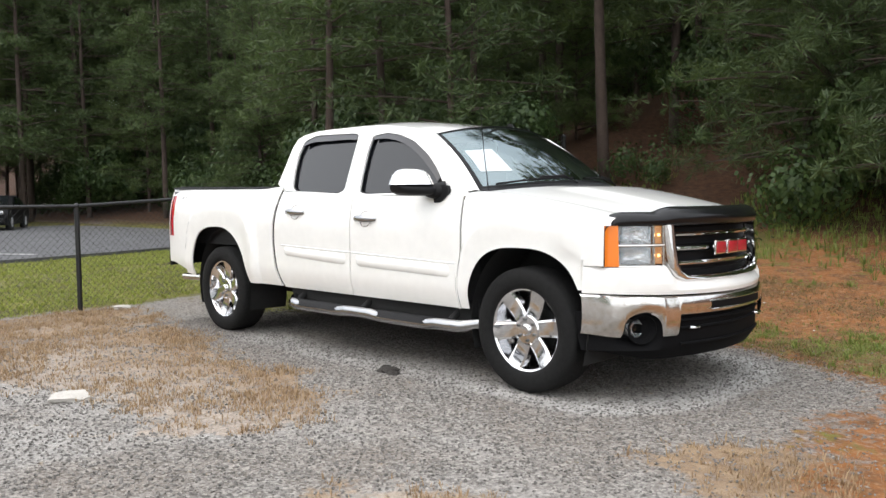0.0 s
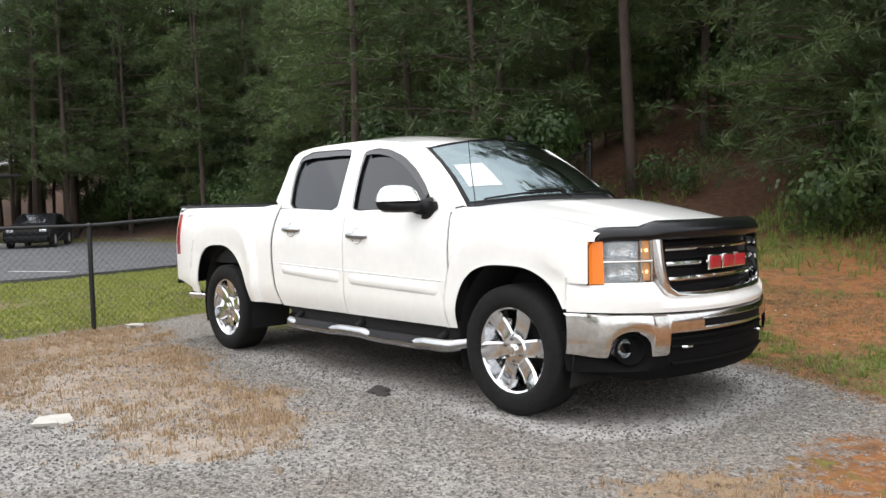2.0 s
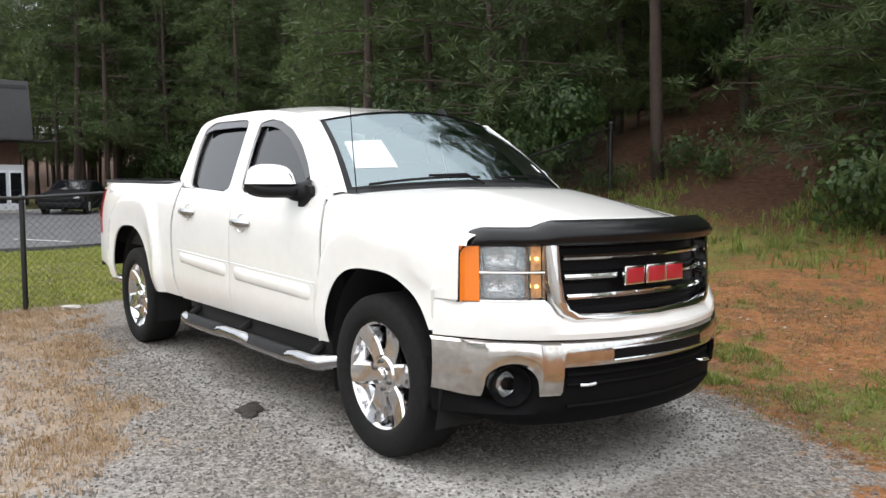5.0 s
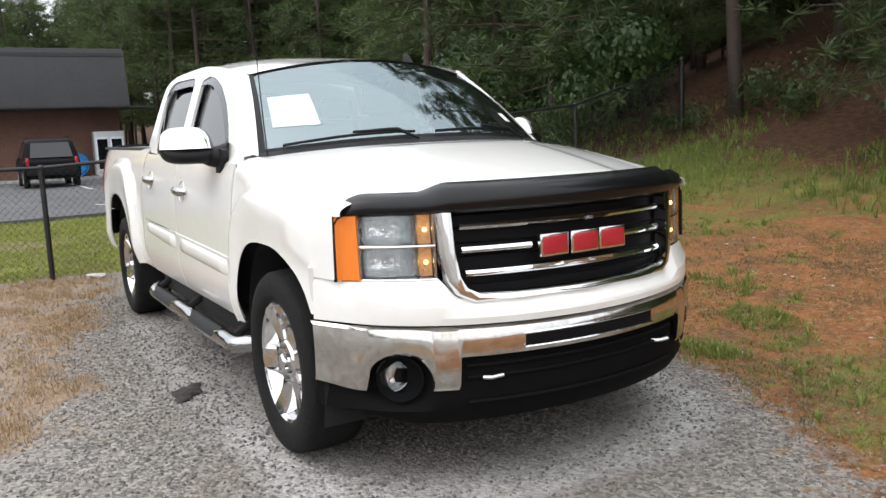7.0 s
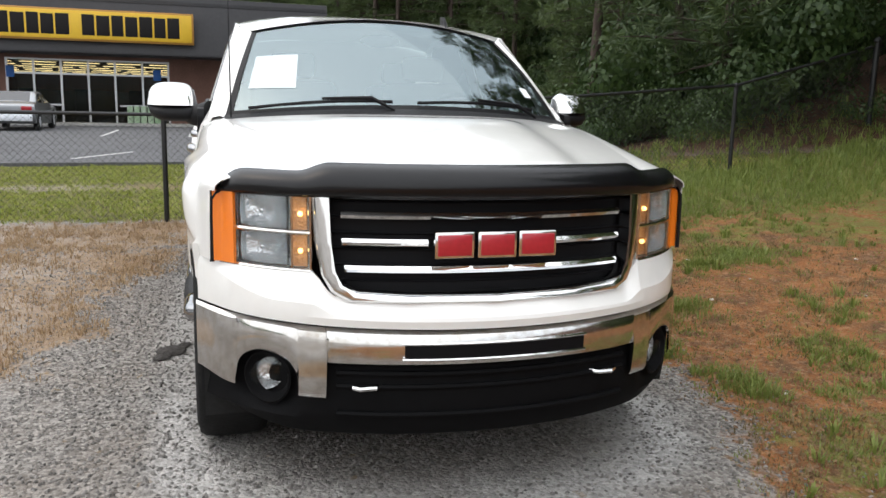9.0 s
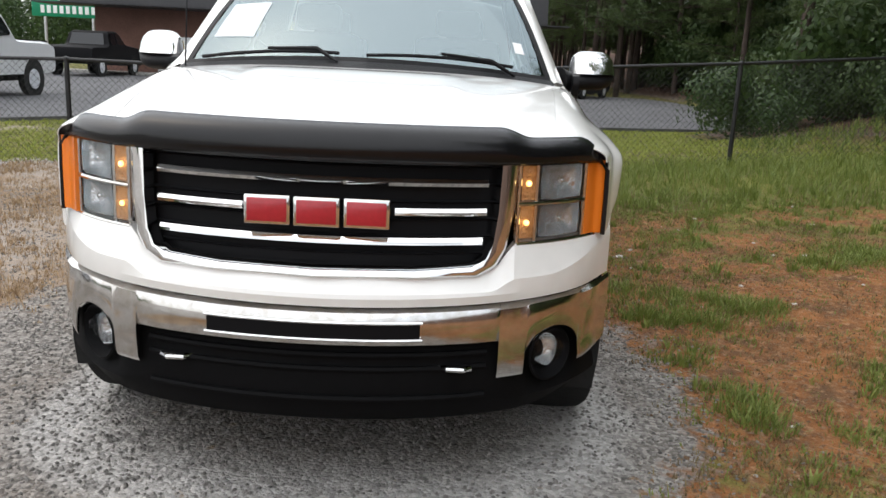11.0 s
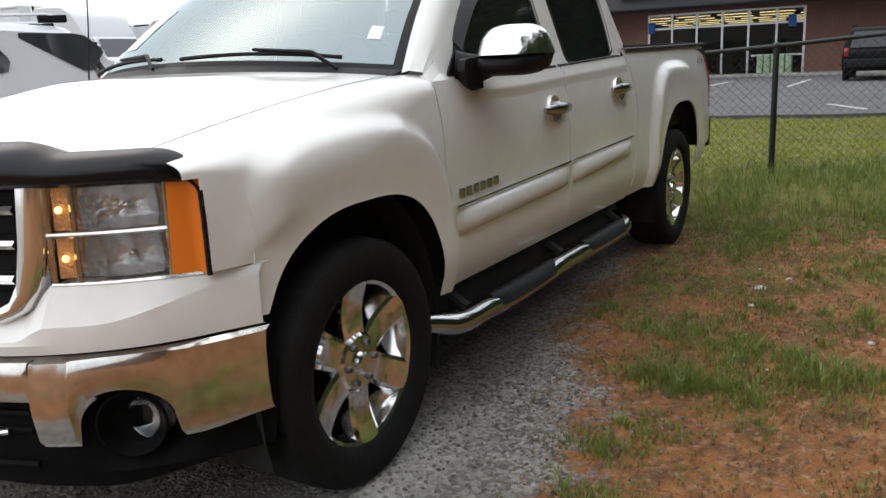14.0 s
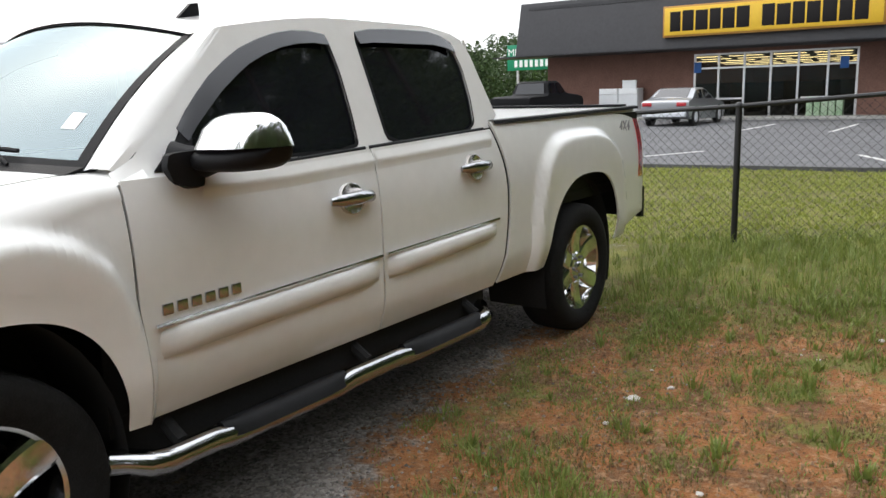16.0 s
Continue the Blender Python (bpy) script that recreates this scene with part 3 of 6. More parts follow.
# ---- other vehicles ----
def plain_car(name, label, category, at, turn, size, profile, glass, paint, wheel_r=0.33, wheels=(0.8, -0.8), extras=()):
    """A simple vehicle: x runs forward from its middle; profile is its side outline, glass its window outlines."""
    L, W = size
    car = thing(name, label, category, at, turn)
    n = len(profile)

    def width(z):
        top = max(p[1] for p in profile)
        return W / 2 * (1 - 0.18 * step01(0.55 * top, top, z)) - 0.04 * step01(0.5, 0.25, z)

    loop = outline(profile, 2)
    rows = []
    for w in (-1, -0.97, -0.88, -0.5, 0, 0.5, 0.88, 0.97, 1):
        k = 1 - 0.05 * max(0, abs(w) - 0.9) * 10
        rows.append([(x * (1 - 0.03 * (w * w)), w * width(z), 0.25 + (z - 0.25) * k) for x, z in loop])
    bm = sheet(rows, closed=True)
    for row in (rows[0], rows[-1]):
        bm.faces.new([bm.verts.new(p) for p in row])
    body = part("body", bm, paint, car)
    for s in (1, -1):
        for g in glass:
            part("side_window", filled([outline(g, 1)], lambda x, z: (x, s * (width(z) + 0.004), z), 0.004), CARGLASS if paint is SILVER else TINT, car)
        for wx in wheels:
            w = lathe([(0.0, 0.09), (wheel_r * 0.62, 0.10), (wheel_r * 0.65, 0.11), (wheel_r, 0.09), (wheel_r, -0.09), (0.0, -0.10)], 24)
            bmesh.ops.transform(w, matrix=Matrix.Translation((wx, s * (W / 2 - 0.10), wheel_r)) @ Matrix.Rotation(0 if s > 0 else math.pi, 4, "Z"), verts=w.verts)
            wob = part("wheel", w, RUBBER, car)
            hub = lathe([(0.0, 0.12), (wheel_r * 0.3, 0.115), (wheel_r * 0.6, 0.112), (wheel_r * 0.62, 0.10)], 24)
            bmesh.ops.transform(hub, matrix=Matrix.Translation((wx, s * (W / 2 - 0.10), wheel_r)) @ Matrix.Rotation(0 if s > 0 else math.pi, 4, "Z"), verts=hub.verts)
            part("hub_cap", hub, SILVER, wob)
            well = lathe([(0.0, 0.106), (wheel_r * 1.18, 0.104), (wheel_r * 1.18, 0.0)], 24)
            bmesh.ops.transform(well, matrix=Matrix.Translation((wx, s * (W / 2 - 0.103), wheel_r * 1.05)) @ Matrix.Rotation(0 if s > 0 else math.pi, 4, "Z"), verts=well.verts)
            part("wheel_well", well, UNDER, car)
    for nm, b, m in extras:
        part(nm, b, m, car)
    return car


def cross_glass(x0, z0, x1, z1, w0, w1, lift=0.006):
    """A pane across the vehicle, between two heights."""
    return sheet([[(x0 + lift, -w0, z0 + lift), (x0 + lift, w0, z0 + lift)], [(x1 + lift, -w1, z1 + lift), (x1 + lift, w1, z1 + lift)]], 0.004)


SUV_SIDE = [(-2.35, 0.45), (-2.38, 0.95), (-2.20, 1.05), (-1.98, 1.70), (-1.2, 1.76), (0.2, 1.74), (0.55, 1.66), (1.15, 1.12), (2.1, 1.0), (2.32, 0.8), (2.35, 0.40), (2.0, 0.28), (-2.1, 0.30)]
SUV_GLASS = [[(-2.02, 1.08), (-1.84, 1.58), (-1.76, 1.63), (-1.16, 1.66), (-1.16, 1.08)], [(-1.11, 1.08), (-1.11, 1.66), (-0.22, 1.67), (-0.18, 1.08)], [(-0.13, 1.08), (-0.15, 1.67), (0.30, 1.64), (0.48, 1.55), (0.98, 1.12)]]
CAR_SIDE = [(-2.35, 0.5), (-2.38, 0.95), (-1.75, 1.05), (-1.0, 1.42), (0.1, 1.43), (1.0, 1.0), (2.1, 0.85), (2.35, 0.65), (2.36, 0.32), (2.0, 0.2), (-2.1, 0.25)]
CAR_GLASS = [[(-1.42, 1.02), (-0.95, 1.33), (-0.45, 1.36), (-0.45, 1.0)], [(-0.36, 1.0), (-0.36, 1.36), (0.05, 1.34), (0.68, 1.0)]]
PICK_SIDE = [(-2.9, 0.6), (-2.9, 1.22), (-0.95, 1.25), (-0.75, 1.88), (0.45, 1.90), (0.95, 1.35), (2.55, 1.22), (2.72, 1.0), (2.75, 0.5), (2.4, 0.42), (-2.6, 0.5)]
PICK_GLASS = [[(-0.70, 1.32), (-0.62, 1.78), (-0.12, 1.80), (-0.12, 1.32)], [(-0.04, 1.32), (-0.04, 1.80), (0.36, 1.78), (0.76, 1.36)]]


WAGON_GLASS = [[(-1.32, 1.65), (-2.00, 1.63), (-2.20, 1.45), (-2.06, 1.25), (-1.96, 1.25)], [(-0.20, 1.67), (-0.98, 1.67), (-1.12, 1.62), (-1.30, 1.38), (-1.26, 1.25), (-0.20, 1.19)], [(-0.17, 1.19), (-0.17, 1.67), (0.30, 1.65), (0.50, 1.57), (0.98, 1.17)]]


def lamps(x, ys, z, m, w=0.14, h=0.10):
    return [("lamp", box(x - 0.03, x + 0.03, s * ys - w, s * ys + w, z - h, z + h, 0.02), m) for s in (1, -1)]


plain_car("suv", "black suv parked with its rear to the lawn", "suv", (-31.2, 0.75, 0.075), 180, (4.7, 1.85), SUV_SIDE, SUV_GLASS, CARBLACK, 0.36, (1.45, -1.4),
          [("rear_window", cross_glass(-2.22, 1.10, -2.02, 1.62, 0.70, 0.62, -0.012), TINT), ("bumper", box(-2.46, -2.30, -0.85, 0.85, 0.45, 0.72, 0.04), BLACK)] + lamps(-2.36, 0.80, 0.95, REDLENS, 0.06, 0.14) + [("roof_rail", tube([(-1.7, s * 0.68, 1.80), (0.2, s * 0.68, 1.80)], 0.02, 6), BLACK) for s in (1, -1)])
plain_car("black_car", "black hatchback car parked at the edge of the lot", "car", (-34.5, 6.1, 0.075), -28, (4.4, 1.8), CAR_SIDE, CAR_GLASS, CARBLACK, 0.33, (1.45, -1.4),
          lamps(2.28, 0.62, 0.72, REFLECTOR, 0.14, 0.07) + [("windshield", cross_glass(1.0, 1.01, 0.12, 1.41, 0.66, 0.58, 0.01), TINT), ("bumper", box(2.25, 2.40, -0.8, 0.8, 0.28, 0.5, 0.04), BLACK)])
plain_car("sedan", "grey sedan parked facing the shop front", "car", (-31.6, -7.7, 0.075), 180, (4.8, 1.85), CAR_SIDE, CAR_GLASS, GREY_PAINT, 0.33, (1.5, -1.45),
          [("rear_window", cross_glass(-1.74, 1.06, -1.04, 1.40, 0.66, 0.58, -0.004), TINT)] + lamps(-2.37, 0.66, 0.82, REDLENS, 0.18, 0.07) + [("bumper", box(-2.45, -2.3, -0.84, 0.84, 0.35, 0.6, 0.04), SILVER)])
plain_car("silver_suv", "silver suv with roof rails parked on the gravel lot", "suv", (-2.38, -6.95, 0.15), -30, (4.9, 1.9), SUV_SIDE, WAGON_GLASS, SILVER, 0.37, (1.5, -1.45),
          lamps(-2.30, 0.80, 1.15, REDLENS, 0.12, 0.08) + [("roof_rail", tube([(-1.85, s * 0.70, 1.79), (-1.7, s * 0.70, 1.83), (0.2, s * 0.70, 1.81), (0.35, s * 0.7, 1.76)], 0.02, 6), SILVER) for s in (1, -1)] + [("rail_foot", box(x - 0.14, x + 0.14, s * 0.70 - 0.022, s * 0.70 + 0.022, 1.745, 1.825, 0.015), BLACK) for s in (1, -1) for x in (-1.75, -0.75, 0.25)]
          + [("rear_window", cross_glass(-2.22, 1.20, -2.02, 1.62, 0.70, 0.62, -0.012), TINT)] + [("door_handle", tube([(x + 0.11, s * 0.945, 1.03), (x + 0.06, s * 0.975, 1.035), (x - 0.06, s * 0.975, 1.035), (x - 0.11, s * 0.945, 1.03)], 0.014, 8), BLACK) for s in (1, -1) for x in (-1.02, 0.0)]
          + [("door_mirror", box(0.86, 1.02, s * 1.06 - 0.10, s * 1.06 + 0.10, 1.12, 1.29, 0.05), SILVER) for s in (1, -1)])
TALL_SIDE = [(-3.0, 0.62), (-3.0, 1.30), (-1.30, 1.32), (-1.22, 1.40), (-0.98, 1.93), (-0.60, 1.98), (0.50, 1.97), (1.02, 1.40), (1.25, 1.34), (2.45, 1.27), (2.66, 1.12), (2.72, 0.62), (2.5, 0.50), (-2.7, 0.55)]
TALL_GLASS = [[(-1.05, 1.42), (-0.86, 1.82), (-0.42, 1.86), (-0.42, 1.38)], [(-0.34, 1.38), (-0.34, 1.86), (0.38, 1.85), (0.80, 1.42), (0.78, 1.38)]]
plain_car("white_pickup", "older white extended cab pickup truck parked beyond the fence", "pickup truck", (-15.4, -10.95, 0.075), -2, (5.8, 2.03), TALL_SIDE, TALL_GLASS, WHITEPAINT, 0.40, (1.75, -1.85),
          [("headlamp", box(2.56, 2.72, s * 0.80 - 0.17, s * 0.80 + 0.17, 0.86, 1.10, 0.04), REFLECTOR) for s in (1, -1)] + [("grille_surround", box(2.66, 2.80, -0.62, 0.62, 0.78, 1.20, 0.05), CHROME_DULL)] + [("grille_opening", box(2.79, 2.81, y - 0.27, y + 0.27, z, z + 0.075, 0.01), BLACK) for z in (0.82, 0.93, 1.05) for y in (-0.29, 0.29)]
          + [("bumper", box(2.66, 2.90, -1.0, 1.0, 0.46, 0.70, 0.05), CHROME_DULL), ("bumper_opening", box(2.89, 2.91, -0.62, 0.62, 0.52, 0.62, 0.01), BLACK), ("windshield", cross_glass(1.01, 1.42, 0.54, 1.92, 0.88, 0.76, 0.014), CARGLASS), ("bed_void", box(-2.88, -1.32, -0.84, 0.84, 1.1, 1.335), BLACK), ("chassis", box(-2.6, 2.5, -0.55, 0.55, 0.34, 0.60), UNDER)]
          + [("door_mirror", box(0.62, 0.76, s * 1.20 - 0.13, s * 1.20 + 0.13, 1.34, 1.62, 0.05), BLACK) for s in (1, -1)] + [("mirror_arm", tube([(0.70, s * 0.95, 1.42), (0.70, s * 1.12, 1.45)], 0.03, 6), BLACK) for s in (1, -1)] + [("door_handle", box(-0.34, -0.16, s * 1.0 - 0.03, s * 1.0 + 0.03, 1.14, 1.19, 0.015), BLACK) for s in (1, -1)])
plain_car("black_pickup", "black pickup truck parked by the shop wall", "pickup truck", (-33.5, -15.2, 0.075), 180, (5.6, 2.0), PICK_SIDE, PICK_GLASS, CARBLACK, 0.39, (1.75, -1.85), [("rear_window", cross_glass(-0.96, 1.32, -0.80, 1.80, 0.75, 0.66, -0.02), TINT)])


def hull(profile, half, rounds=1):
    """A side outline carried across a width, with its flanks drawn in."""
    loop = outline(profile, rounds)
    cx, cz = sum(p[0] for p in loop) / len(loop), sum(p[1] for p in loop) / len(loop)
    rows = []
    for w, k in ((-1, 0.96), (-0.97, 0.985), (-0.9, 1), (0, 1), (0.9, 1), (0.97, 0.985), (1, 0.96)):
        rows.append([(cx + (x - cx) * k, w * half, cz + (z - cz) * k) for x, z in loop])
    bm = sheet(rows, closed=True)
    for row in (rows[0], rows[-1]):
        bm.faces.new([bm.verts.new(p) for p in row])
    return bm


def lorry_wheels(t, spots, y, r=0.5):
    for wx in spots:
        for s in (1, -1):
            place = Matrix.Translation((wx, s * y, r)) @ Matrix.Rotation(0 if s > 0 else math.pi, 4, "Z")
            w = lathe([(0.0, 0.1), (r * 0.6, 0.1), (r * 0.95, 0.13), (r, 0.1), (r, -0.13), (0.0, -0.13)], 24)
            bmesh.ops.transform(w, matrix=place, verts=w.verts)
            wob = part("wheel", w, RUBBER, t)
            hub = lathe([(0.0, 0.16), (0.10, 0.15), (0.13, 0.11), (r * 0.56, 0.115), (r * 0.58, 0.10)], 24)
            bmesh.ops.transform(hub, matrix=place, verts=hub.verts)
            part("rim", hub, WHITEPAINT, wob)


def make_box_truck():
    t = thing("box_truck", "white refrigerated box truck parked far across the lot", "truck", (-24.2, -25.6, 0.075), 4)
    cargo = part("cargo_box", box(-3.6, 2.6, -1.28, 1.28, 1.08, 3.38, 0.04), WHITEPAINT, t)
    for z in (1.14, 1.42, 1.98, 3.30):
        for s in (1, -1):
            part("side_rail", box(-3.58, 2.58, s * 1.29 - 0.012, s * 1.29 + 0.012, z - 0.025, z + 0.025, 0.005), ALU, cargo)
    part("side_door_edge", box(-0.43, -0.39, 1.28, 1.30, 1.12, 3.3), GRILLEBLACK, cargo)
    part("front_corner", box(2.52, 2.64, -1.30, 1.30, 1.06, 3.40, 0.02), ALU, cargo)
    cooler = part("cooler", hull([(2.64, 2.10), (2.64, 3.36), (3.02, 3.34), (3.16, 3.16), (3.14, 2.62), (2.98, 2.12)], 1.0, 2), WHITEPAINT, t)
    for y in (-0.48, 0.48):
        part("cooler_grille", box(3.08, 3.15, y - 0.40, y + 0.40, 3.06, 3.20, 0.01), GRILLEBLACK, cooler)
    part("cab", hull([(2.78, 0.75), (2.78, 2.18), (3.05, 2.30), (3.85, 2.26), (4.30, 1.62), (4.95, 1.46), (5.10, 1.20), (5.10, 0.72), (4.8, 0.60), (3.0, 0.62)], 1.08), WHITEPAINT, t)
    part("windshield", cross_glass(4.28, 1.66, 3.92, 2.20, 0.94, 0.86, 0.02), CARGLASS, t)
    for s in (1, -1):
        part("side_window", filled([outline([(3.08, 1.55), (3.08, 2.12), (3.76, 2.12), (4.14, 1.58)], 1)], lambda x, z: (x, s * 1.086, z), 0.01), TINT, t)
        part("door_mirror", box(4.02, 4.14, s * 1.34 - 0.09, s * 1.34 + 0.09, 1.5, 1.95, 0.03), BLACK, t)
        part("mirror_arm", tube([(4.05, s * 1.05, 1.6), (4.08, s * 1.3, 1.65)], 0.02, 6), BLACK, t)
    part("chassis", box(-3.4, 4.7, -0.5, 0.5, 0.55, 1.06), UNDER, t)
    lorry_wheels(t, (-2.2, 4.1), 1.05, 0.48)


def make_tractor():
    t = thing("semi_truck", "white sleeper cab semi truck parked far across the lot", "truck", (-18.6, -24.0, 0.075), 95)
    body = part("sleeper", hull([(-2.3, 0.95), (-2.3, 3.62), (-2.0, 3.80), (-0.7, 3.78), (-0.1, 3.45), (0.42, 2.62), (0.42, 0.95)], 1.22, 2), WHITEPAINT, t)
    part("cab", hull([(0.1, 0.75), (0.1, 2.62), (0.55, 2.66), (1.02, 1.86), (2.55, 1.58), (2.95, 1.30), (3.0, 0.72), (2.7, 0.55), (0.3, 0.6)], 1.05, 1), WHITEPAINT, t)
    part("windshield", cross_glass(1.03, 1.88, 0.64, 2.56, 0.94, 0.90, 0.02), CARGLASS, t)
    for s in (1, -1):
        part("side_window", filled([outline([(0.05, 1.78), (0.05, 2.40), (0.50, 2.44), (0.84, 1.86)], 1)], lambda x, z: (x, s * 1.232, z), 0.01), TINT, t)
        emblem = lathe([(0.0, 0.0), (0.30, 0.0), (0.34, 0.01), (0.36, 0.0)], 32)
        bmesh.ops.translate(emblem, verts=emblem.verts, vec=(-1.2, 0, 2.6))
        for v in emblem.verts:
            v.co.y = s * (1.224 + v.co.y)
        badge = part("round_emblem", emblem, BLACK, body, "dark round emblem")
        part("emblem_mark", box(-1.32, -1.08, s * 1.236 - 0.004, s * 1.236 + 0.004, 2.5, 2.7, 0.002), PAPER, badge)
        part("fender", hull([(1.6, 0.55), (1.65, 1.05), (2.1, 1.22), (2.7, 1.10), (2.85, 0.60)], 0.22), WHITEPAINT, t).location = (0, s * 1.05, 0)
        part("headlamp", box(2.84, 2.97, s * 0.85 - 0.16, s * 0.85 + 0.16, 0.92, 1.14, 0.03), REFLECTOR, t)
        part("door_mirror", box(0.92, 1.05, s * 1.42 - 0.10, s * 1.42 + 0.10, 1.75, 2.45, 0.03), BLACK, t)
        part("mirror_arm", tube([(0.95, s * 1.05, 2.3), (0.98, s * 1.36, 2.3)], 0.02, 6), BLACK, t)
        part("exhaust_stack", tube([(-2.42, s * 0.95, 0.9), (-2.42, s * 0.95, 3.9)], 0.07, 10), CHROME, t)
    part("grille", box(2.92, 3.03, -0.52, 0.52, 0.72, 1.34, 0.04), CHROME_DULL, t)
    part("bumper", box(2.75, 3.10, -1.18, 1.18, 0.35, 0.66, 0.06), CHROME_DULL, t)
    part("chassis", box(-5.2, 2.8, -0.45, 0.45, 0.55, 0.95), UNDER, t)
    lorry_wheels(t, (-4.6, -3.3, 2.2), 1.05, 0.5)
    tr = thing("semi_trailer", "long white semi trailer behind the sleeper cab", "trailer", (-18.6, -24.0, 0.075), 95)
    van = part("trailer_body", box(-15.0, -2.75, -1.29, 1.29, 1.15, 3.95, 0.04), WHITEPAINT, tr)
    for z in (1.2, 3.88):
        for s in (1, -1):
            part("side_rail", box(-14.95, -2.8, s * 1.30 - 0.012, s * 1.30 + 0.012, z - 0.04, z + 0.04, 0.005), ALU, van)
    part("axle_frame", box(-14.2, -11.2, -0.5, 0.5, 0.6, 1.14), UNDER, tr)
    lorry_wheels(tr, (-13.4, -12.1), 1.05, 0.5)


make_box_truck()
make_tractor()


# ---- things along the shop front ----
def make_freezer():
    f = thing("ice_freezer", "white ice freezer with two glass doors by the shop wall", "freezer", (-37.2, 3.9, 0.17))
    part("body", box(-0.4, 0.4, -0.65, 0.65, 0.0, 2.0, 0.03), WHITEPAINT, f)
    for y in (-0.31, 0.31):
        d = part("door", box(0.40, 0.43, y - 0.28, y + 0.28, 0.2, 1.75, 0.01), SILVER, f)
        part("pane", box(0.43, 0.435, y - 0.22, y + 0.22, 0.3, 1.65), TINT, d)


make_freezer()
for k, (y, h) in enumerate(((-13.2, 1.35), (-12.2, 1.35))):
    c = thing("ice_chest", "white outdoor ice chest beside the shop wall", "ice chest", (-37.2, y, 0.17), group="ice chests")
    part("body", box(-0.4, 0.4, -0.48, 0.48, 0, h, 0.03), WHITEPAINT, c)
    part("lid", box(-0.42, 0.44, -0.46, 0.46, h - 0.25, h + 0.02, 0.02), PAPER, c)
    if k == 1:
        part("header_board", box(-0.1, 0.0, -0.45, 0.25, h + 0.02, h + 0.4, 0.01), PAPER, c)
pool = thing("paddling_pool", "round blue plastic paddling pool leaning on the wall", "paddling pool", (-37.4, 2.5, 0.17))
bmp = lathe([(0.0, 0.0), (0.42, 0.0), (0.50, -0.10), (0.54, -0.10), (0.55, -0.06)], 28)
bmesh.ops.transform(bmp, matrix=Matrix.Translation((0, 0, 0.55)) @ Matrix.Rotation(radians(-90), 4, "Z"), verts=bmp.verts)
part("basin", bmp, mat("blue_plastic", (0.03, 0.25, 0.62), 0.4), pool)


def words(body, size, place, material, parent, name="lettering"):
    cu = bpy.data.curves.new(name, "FONT")
    cu.body, cu.size, cu.extrude, cu.align_x = body, size, 0.004, "CENTER"
    tmp = bpy.data.objects.new("tmp", cu)
    me = bpy.data.meshes.new_from_object(tmp)
    bpy.data.objects.remove(tmp)
    ob = link(name, me, material, parent)
    ob.matrix_basis = place
    return ob


sign = thing("storage_sign", "green roadside sign with white lettering on two posts", "sign", (-46, -22.0, 0.0), 0)
part("board", box(-0.05, 0.05, -2.15, 2.15, 2.85, 4.45, 0.02), GREEN_SIGN, sign)
for y in (-1.4, 1.4):
    part("post", box(-0.06, 0.06, y - 0.06, y + 0.06, -0.2, 2.85), ALU, sign)
words("MINI STORAGE", 0.62, pose(0.06, 0, 3.78, 90, 0, 90), PAPER, sign)
for k in range(9):
    part("number_bar", box(0.05, 0.06, -1.62 + 0.37 * k, -1.40 + 0.37 * k, 3.05, 3.48), PAPER, sign)


# ---- woods ----
BARK = mat("pine_bark", (0.055, 0.038, 0.030), 0.9, vary=0.4, scale=5, bump=0.6, bscale=25)
NEEDLES = leaf_mat("pine_needles", (0.024, 0.048, 0.015), (0.11, 0.155, 0.042))
LEAVES = leaf_mat("broad_leaves", (0.018, 0.045, 0.012), (0.07, 0.115, 0.028))


def needle_tuft(verts, faces, c, size, rng, n=20, fine=1.0):
    for _ in range(n):
        d = Vector((rng.gauss(0, 1), rng.gauss(0, 1), rng.gauss(0.15, 0.8))).normalized()
        side = d.cross(Vector((rng.gauss(0, 1), rng.gauss(0, 1), rng.gauss(0, 1)))).normalized() * size * rng.uniform(0.035, 0.06) * fine
        k = len(verts)
        tip = c + d * size * rng.uniform(0.7, 1.2)
        mid = c + d * size * 0.5
        verts += [c[:], (mid + side)[:], tip[:], (mid - side)[:]]
        faces.append((k, k + 1, k + 2, k + 3))


